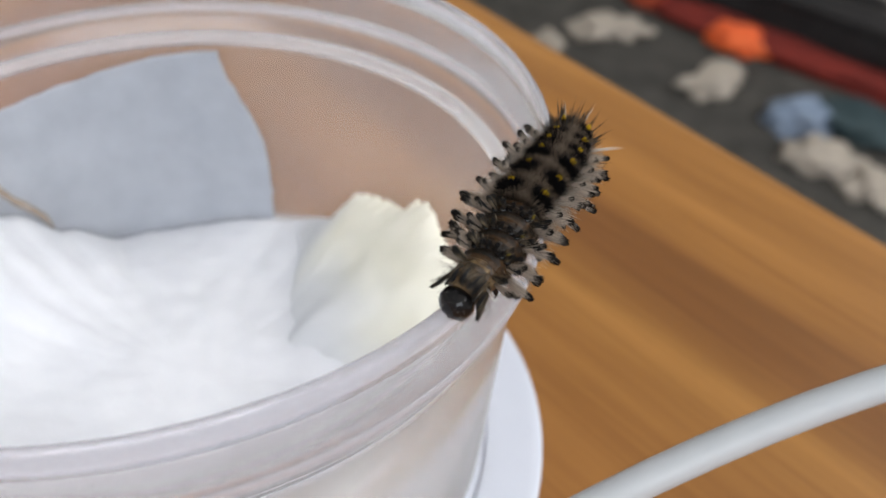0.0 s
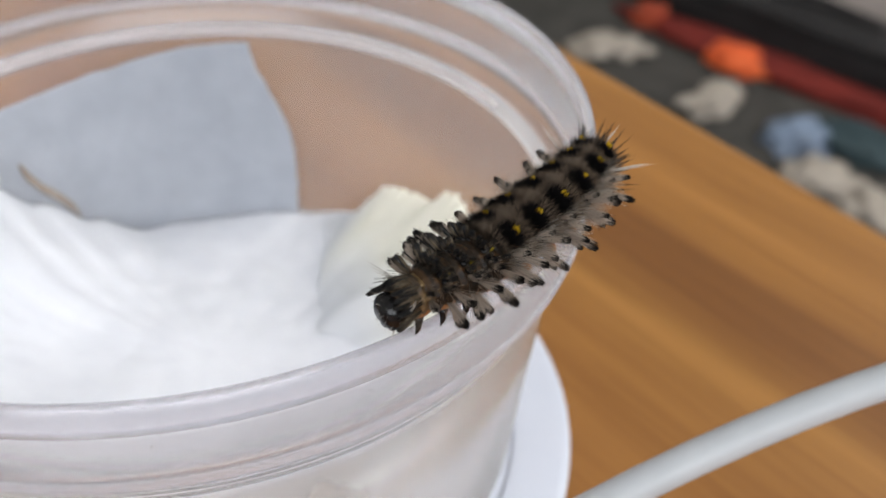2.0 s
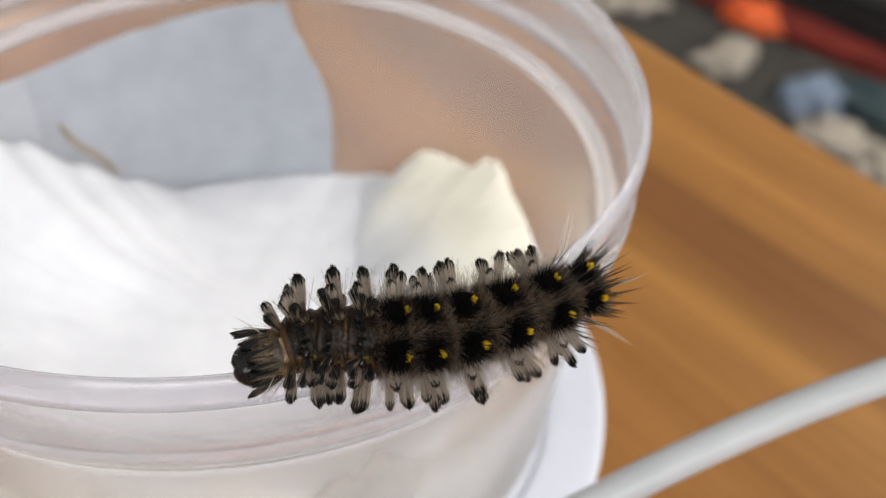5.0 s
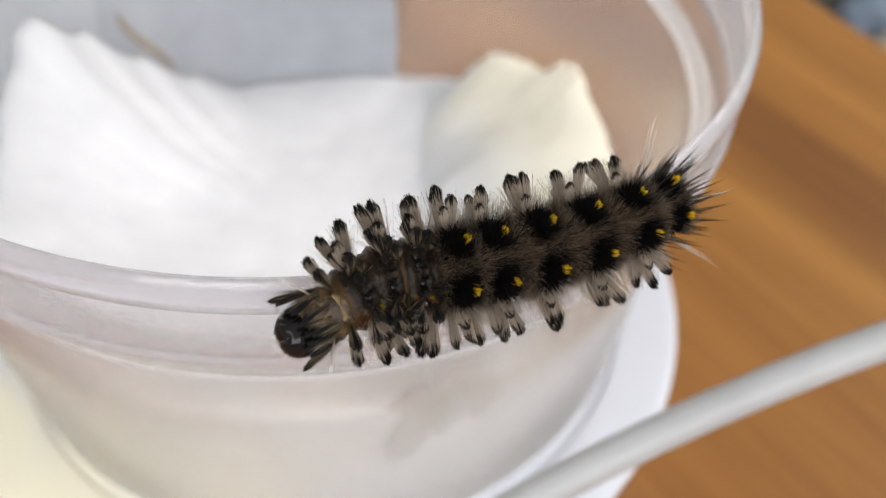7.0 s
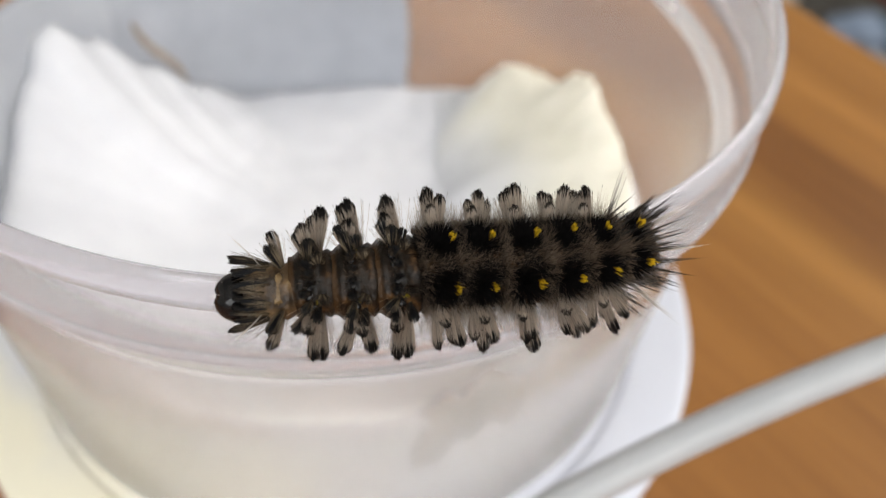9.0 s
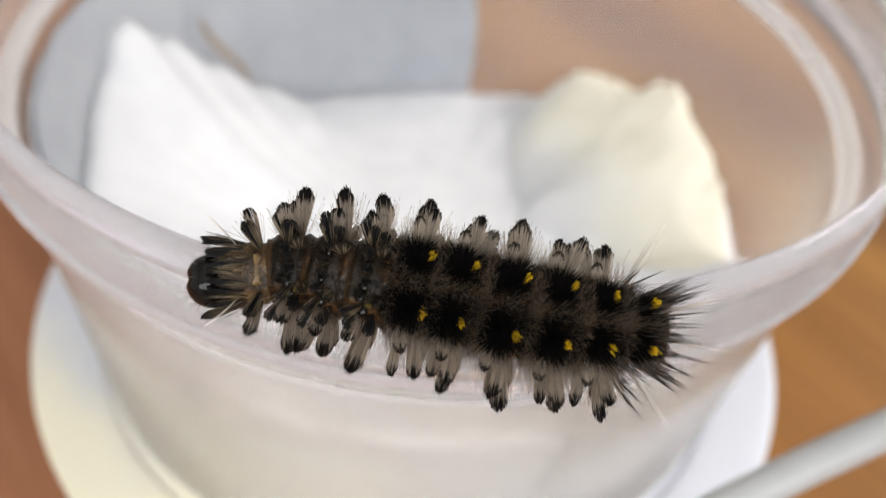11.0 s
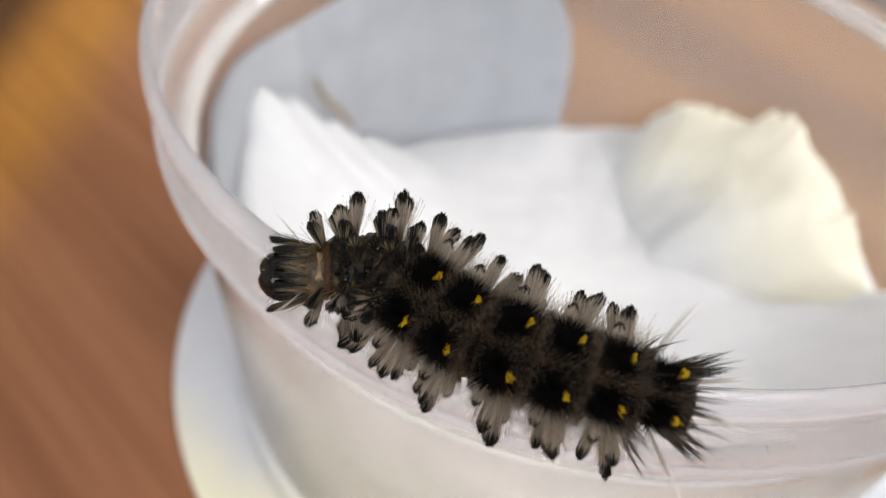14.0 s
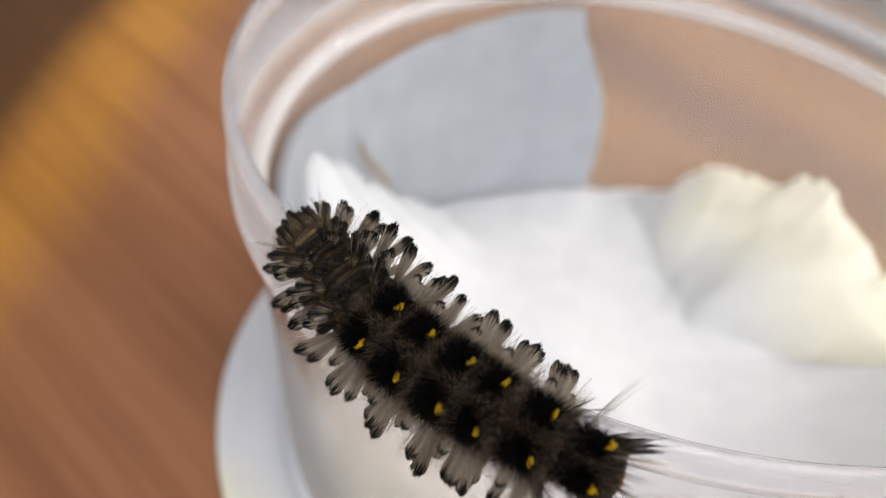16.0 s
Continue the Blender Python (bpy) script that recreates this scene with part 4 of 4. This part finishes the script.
            for s in (-1, 1):
                specs = []
                c, n0 = around(s * base, ry, rz, mid)
                for _ in range(1000):
                    da, dx = rng.gauss(0, 10.5), rng.gauss(0, 0.52)
                    if mid + dx < -0.42 and abs(da) < 9:
                        continue
                    p, n = around(s * base + da, ry * 0.98, rz * 0.98, mid + dx)
                    specs.append((p, n + Vector((dx * 1.0, 0, 0)) + (p - c) * 0.45, rng.uniform(0.95, 1.7), rng.uniform(0.020, 0.034), Vector((rng.gauss(0, 0.05), rng.gauss(0, 0.05), 0))))
                part("velvet_tuft", hairs("velvet_tuft", specs, VELVET), seg, "black velvety hair rosette")
                specs = []
                for _ in range(30):
                    lobe = rng.choice((-1, 0, 1))
                    p, n = around(s * base + lobe * 3.0 + rng.gauss(0, 1.3), ry, rz, -0.70 + 0.13 * abs(lobe) + rng.gauss(0, 0.09))
                    specs.append((p, n + Vector((-0.32, 0, 0)), rng.uniform(0.75, 1.15) * (1.3 if tail else 1.0), rng.uniform(0.036, 0.05), Vector()))
                part("yellow_spot", hairs("yellow_spot", specs, YELLOW_TIP, blunt=True), seg, "bright yellow tuft spot")
            if not tail:
                for ang, x, ln, wd, dk in ((64, 0.7, 2.7, 0.40, 0.12), (78, -0.35, 3.8, 0.56, 0.45), (96, 0.6, 3.5, 0.40, 0.45), (108, -0.2, 4.4, 0.60, 0.5), (120, -0.9, 3.1, 0.36, 0.15)):
                    for s in (-1, 1):
                        p, n = around(s * ang, ry, rz, x + rng.gauss(0, 0.15))
                        part("lash_tuft", lash(rng, p * 0.9, n + Vector((rng.gauss(-0.08, 0.13), 0, rng.gauss(0.12, 0.1))), ln * rng.uniform(0.82, 1.06), (LASH, DARK_LASH), wd * rng.uniform(0.7, 1.0), rng.randint(84, 120), dk * rng.uniform(0.5, 1.5)), seg)
                for s in (-1, 1):
                    specs = []
                    for _ in range(260):
                        p, n = around(s * rng.uniform(54, 120), ry, rz, rng.uniform(-1.8, 1.8))
                        specs.append((p, n + Vector((rng.gauss(-0.12, 0.26), 0, rng.gauss(0.1, 0.16))), rng.uniform(1.3, 2.8), rng.uniform(0.010, 0.018), Vector((rng.gauss(0, 0.07), 0, rng.gauss(0, 0.07)))))
                    part("side_fringe", hairs("side_fringe", specs, FRINGE), seg, "fine pale side fringe")
            if i >= 9:
                # stiff bristles in pointed locks
                specs = []
                for _ in range(58 if tail else 26):
                    ang = rng.uniform(-125, 125)
                    p, n = around(ang, ry * 0.9, rz * 0.9, rng.uniform(-1.3, 0.3) if tail else -1.0)
                    d = n * rng.uniform(0.4, 1.0) + Vector((-1.1 if tail else -0.5, 0, 0))
                    ln, bend = rng.uniform(2.3, 4.6), Vector((-0.2, 0, rng.gauss(0.02, 0.08)))
                    for _ in range(5):
                        off = Vector((rng.gauss(0, 0.13), rng.gauss(0, 0.13), rng.gauss(0, 0.13)))
                        specs.append((p + off, d.normalized() - off * 0.25, ln * rng.uniform(0.7, 1.0), rng.uniform(0.026, 0.05), bend))
                part("bristles", hairs("bristles", specs, BRISTLE), seg, "stiff dark bristles swept backward")
            if tail:
                for ang, d, ln, x in ((-70, (-0.35, -1.0, 0.45), 6.4, 1.3), (84, (-0.60, 1.0, 0.15), 6.2, 0.6), (20, (-1.0, 0.10, 0.15), 5.4, -0.6), (-25, (-1.0, -0.35, 0.0), 5.6, -0.6)):
                    p, n = around(ang, ry * 0.9, rz * 0.9, x)
                    part("long_hair", hairs("long_hair", [(p + Vector((rng.gauss(0, 0.1), rng.gauss(0, 0.1), rng.gauss(0, 0.1))), Vector(d) + Vector((rng.gauss(0, 0.03), rng.gauss(0, 0.03), 0)), ln * rng.uniform(0.7, 1.05), 0.055, Vector((-0.12, 0, 0))) for _ in range(6)], LONG_HAIR), seg, "long pale tail hair")
        segs.append(seg)
    return root, segs


# the way along the rim: seconds, angle of head and tail round the tub, distance from its axis at head, fore-body, middle and tail (mm), outward lean,
# and how far along the body, stretched or drawn in, the first five spotted segments lie
CRAWL_A = ((0.0, -54.6, -22.4, 60.1, 59.4, 57.7, 60.2, 12, 0.478, 0.598, 0.707, 0.786, 0.867),
           (0.5, -59.6, -26.0, 60.0, 56.3, 57.2, 60.6, 3, 0.410, 0.517, 0.635, 0.751, 0.862),
           (1.0, -65.4, -25.1, 56.7, 53.9, 55.7, 59.4, -8, 0.450, 0.555, 0.670, 0.772, 0.867),
           (1.5, -66.3, -31.9, 56.5, 55.6, 56.1, 59.9, -18, 0.459, 0.580, 0.685, 0.772, 0.865),
           (2.0, -67.7, -32.4, 56.8, 57.2, 57.2, 59.0, -1, 0.379, 0.493, 0.618, 0.740, 0.857),
           (2.5, -74.1, -36.5, 57.1, 58.4, 56.4, 57.4, -6, 0.466, 0.573, 0.684, 0.776, 0.865),
           (3.0, -75.1, -40.2, 58.4, 55.1, 57.7, 59.4, 2, 0.436, 0.508, 0.599, 0.715, 0.844))
CRAWL_B = ((5.5, -91.1, -61.1, 59.0, 59.1, 62.0, 64.2, 38, 0.402, 0.482, 0.591, 0.715, 0.847),
           (6.0, -92.1, -61.5, 55.7, 59.7, 61.9, 63.6, 34, 0.385, 0.479, 0.594, 0.716, 0.848),
           (6.5, -92.5, -61.3, 60.9, 60.7, 62.0, 63.8, 38, 0.402, 0.490, 0.603, 0.722, 0.852),
           (7.0, -92.3, -61.5, 66.0, 62.1, 62.4, 63.3, 38, 0.375, 0.468, 0.590, 0.717, 0.851),
           (7.5, -90.1, -61.8, 66.9, 63.1, 62.6, 62.8, 40, 0.346, 0.441, 0.567, 0.703, 0.847),
           (8.0, -95.5, -63.1, 62.6, 61.1, 61.7, 62.6, 39, 0.439, 0.544, 0.653, 0.752, 0.857),
           (8.5, -97.9, -67.4, 62.4, 61.9, 61.4, 64.0, 35, 0.492, 0.587, 0.692, 0.785, 0.872))
CRAWL_C = ((11.0, -116.7, -87.7, 63.2, 60.7, 61.0, 65.0, 33, 0.472, 0.573, 0.685, 0.786, 0.876),
           (11.5, -118.3, -89.6, 63.6, 59.0, 60.2, 63.9, 25, 0.356, 0.444, 0.576, 0.709, 0.844),
           (12.0, -125.4, -93.8, 62.3, 61.4, 60.4, 59.6, 20, 0.437, 0.536, 0.643, 0.745, 0.859),
           (12.5, -127.5, -98.7, 61.9, 59.3, 60.5, 63.3, 33, 0.360, 0.470, 0.573, 0.695, 0.836),
           (13.0, -134.4, -101.4, 60.7, 58.7, 60.1, 59.3, 27, 0.441, 0.541, 0.648, 0.741, 0.843),
           (13.5, -136.6, -107.0, 62.8, 59.7, 60.4, 64.8, 34, 0.400, 0.522, 0.640, 0.730, 0.842))
CRAWL_D = ((14.0, -140.0, -110.7, 62.7, 58.0, 60.6, 62.1, 33, 0.365, 0.477, 0.608, 0.730, 0.847),
           (14.5, -145.9, -115.4, 61.5, 61.8, 61.0, 63.3, 27, 0.446, 0.534, 0.645, 0.756, 0.858),
           (15.0, -146.5, -118.4, 62.2, 59.7, 64.4, 67.8, 36, 0.386, 0.477, 0.585, 0.716, 0.845),
           (15.5, -154.0, -121.1, 60.2, 58.8, 62.3, 64.4, 33, 0.478, 0.573, 0.676, 0.767, 0.857),
           (16.0, -155.6, -124.1, 59.5, 60.4, 63.3, 65.8, 32, 0.434, 0.534, 0.641, 0.724, 0.838))


def stretched(row, share):
    """Where a segment that rests at this share of the body lies as the body stretches and draws in."""
    rest = [s for name, s, *_ in SEGMENTS if name == "spotted_segment"]
    return interp_line([(0.0, 0.0)] + list(zip(rest, row[8:])) + [(0.957, 0.957), (1.0, 1.0)], share)


def body_place(row, share):
    t, head, tail, r0, r1, r2, r3 = row[:7]
    a = radians(head + (tail - head) * share)
    r = interp_line(((0.0, r0), (0.2, r1), (0.5, r2), (1.0, r3)), share) * MM
    droop = -0.7 * MM * (1 - smoothstep(0.0, 0.12, share))
    return Vector((r * math.cos(a), r * math.sin(a), RIM + 4.0 * MM + droop))


def interp_line(table, x):
    for (x0, y0), (x1, y1) in zip(table, table[1:]):
        if x <= x1:
            return y0 + (y1 - y0) * (x - x0) / (x1 - x0)
    return y0 + (y1 - y0) * (x - x0) / (x1 - x0)


def body_pose(row, share, nod=0.0):
    share = stretched(row, share)
    p = body_place(row, share)
    fwd = (body_place(row, share - 0.045) - body_place(row, share + 0.045))
    fwd.z = 0
    fwd.normalize()
    out = Vector((p.x, p.y, 0)).normalized()
    lean = radians(row[7])
    up = (Vector((0, 0, 1)) * math.cos(lean) + out * math.sin(lean)).normalized()
    left = up.cross(fwd).normalized()
    up = fwd.cross(left)
    m = Matrix((fwd, left, up)).transposed().to_4x4()
    m.translation = p
    return m @ (Matrix.Translation(Vector((0.0, 0, -0.55)) * MM) if nod else Matrix()) @ pose(0, 0, 0, 0, nod, 0)


def crawl(cat):
    root, segs = cat
    rows = CRAWL_A + CRAWL_B + CRAWL_C + CRAWL_D
    walk(root, [(row[0], body_pose(row, 0.5)) for row in rows])
    for seg, (name, share, *_) in zip(segs, SEGMENTS):
        nod = 28 if name == "head" else 0
        walk(seg, [(row[0], body_pose(row, 0.5).inverted() @ body_pose(row, share, nod)) for row in rows])


# ---- things on the floor beyond the desk ----
def lump_mesh(name, size, mat, seed, rough):
    bm = bmesh.new()
    bmesh.ops.create_icosphere(bm, subdivisions=4, radius=1)
    for v in bm.verts:
        c = v.co.copy()
        d = 1 + rough * noise.noise(c * 1.7 + Vector((seed, 0, 0))) + 0.4 * rough * noise.noise(c * 5 + Vector((0, seed, 0)))
        v.co = Vector((c.x * size[0] * d, c.y * size[1] * d, c.z * size[2] * d))
        if v.co.z < -size[2] * 0.55:
            v.co.z = -size[2] * 0.55
    return from_bm(name, bm, mat, True)


def lump(name, centre, size, turn, mat, label, category, seed, rough=0.25):
    x, y = centre
    return thing(name, lump_mesh(name, size, mat, seed, rough), label, category, m=pose(x, y, FLOOR + size[2] * 0.55, 0, 0, turn))


def clutter():
    lump("crumpled_paper", (0.62, 1.50), (0.030, 0.026, 0.022), 10, OFFWHITE, "small crumpled off-white paper ball on the carpet", "paper", 1, 0.6)
    lump("crumpled_paper", (0.77, 1.54), (0.075, 0.040, 0.025), -6, OFFWHITE, "crumpled off-white paper lying on the carpet", "paper", 2, 0.6)
    lump("crumpled_paper", (0.89, 1.285), (0.085, 0.034, 0.025), 28, OFFWHITE, "long crumpled off-white paper lying on the carpet", "paper", 3, 0.6)
    lump("crumpled_paper", (0.96, 1.00), (0.060, 0.045, 0.025), -40, OFFWHITE, "crumpled off-white paper beside a blue cloth", "paper", 4, 0.6)
    lump("crumpled_paper", (1.01, 0.90), (0.050, 0.040, 0.025), -30, OFFWHITE, "crumpled off-white paper lying on the carpet", "paper", 5, 0.6)
    lump("blue_cloth", (0.985, 1.13), (0.060, 0.045, 0.030), -30, BLUE, "pale blue bunched cloth on the carpet", "cloth", 6, 0.6)
    lump("teal_cloth", (1.09, 1.10), (0.090, 0.060, 0.025), -50, TEAL, "dark teal bunched cloth on the carpet", "cloth", 7, 0.5)
    lump("orange_cloth", (1.02, 1.44), (0.070, 0.045, 0.030), -57, ORANGE, "bright orange bunched cloth against a black bag", "cloth", 8, 0.45)
    lump("red_strap", (1.10, 1.38), (0.42, 0.050, 0.026), -57, RED, "dark red strap lying along a black bag", "strap", 9, 0.3)
    lump("rust_cloth", (0.915, 1.66), (0.050, 0.034, 0.034), -57, RUST, "rust-red cloth bunched on the dark red strap", "cloth", 12, 0.35)
    bag = thing("black_bag", None, "slack black fabric bag lying on the carpet", "bag", m=pose(1.205, 1.43, FLOOR, 0, 0, -57))
    for name, size, at, seed in (("body", (0.50, 0.070, 0.070), (0, 0, 0.0385), 10), ("flap", (0.42, 0.050, 0.016), (0.02, -0.03, 0.098), 14), ("handle", (0.16, 0.016, 0.018), (-0.05, 0.045, 0.105), 15)):
        part(name, lump_mesh(name, size, BLACK, seed, 0.15), bag, "", Matrix.Translation(at))
    lump("taupe_blanket", (1.50, 1.66), (0.60, 0.27, 0.10), -57, TAUPE, "heaped taupe blanket on the carpet", "blanket", 11, 0.3)
    lump("beige_cushion", (1.60, 1.66), (0.075, 0.06, 0.16), 0, OFFWHITE, "small beige cushion on the taupe blanket", "cushion", 13, 0.2)


room()
desk()
lid()
tub()
tissue()
humped_tissue()
grey_sheet()
grey_patch()
cable()
clutter()
CAT = caterpillar()
cam.data.dof.focus_object = CAT[1][5]     # the lens stays focused on the caterpillar


def motions():
    crawl(CAT)


motions()
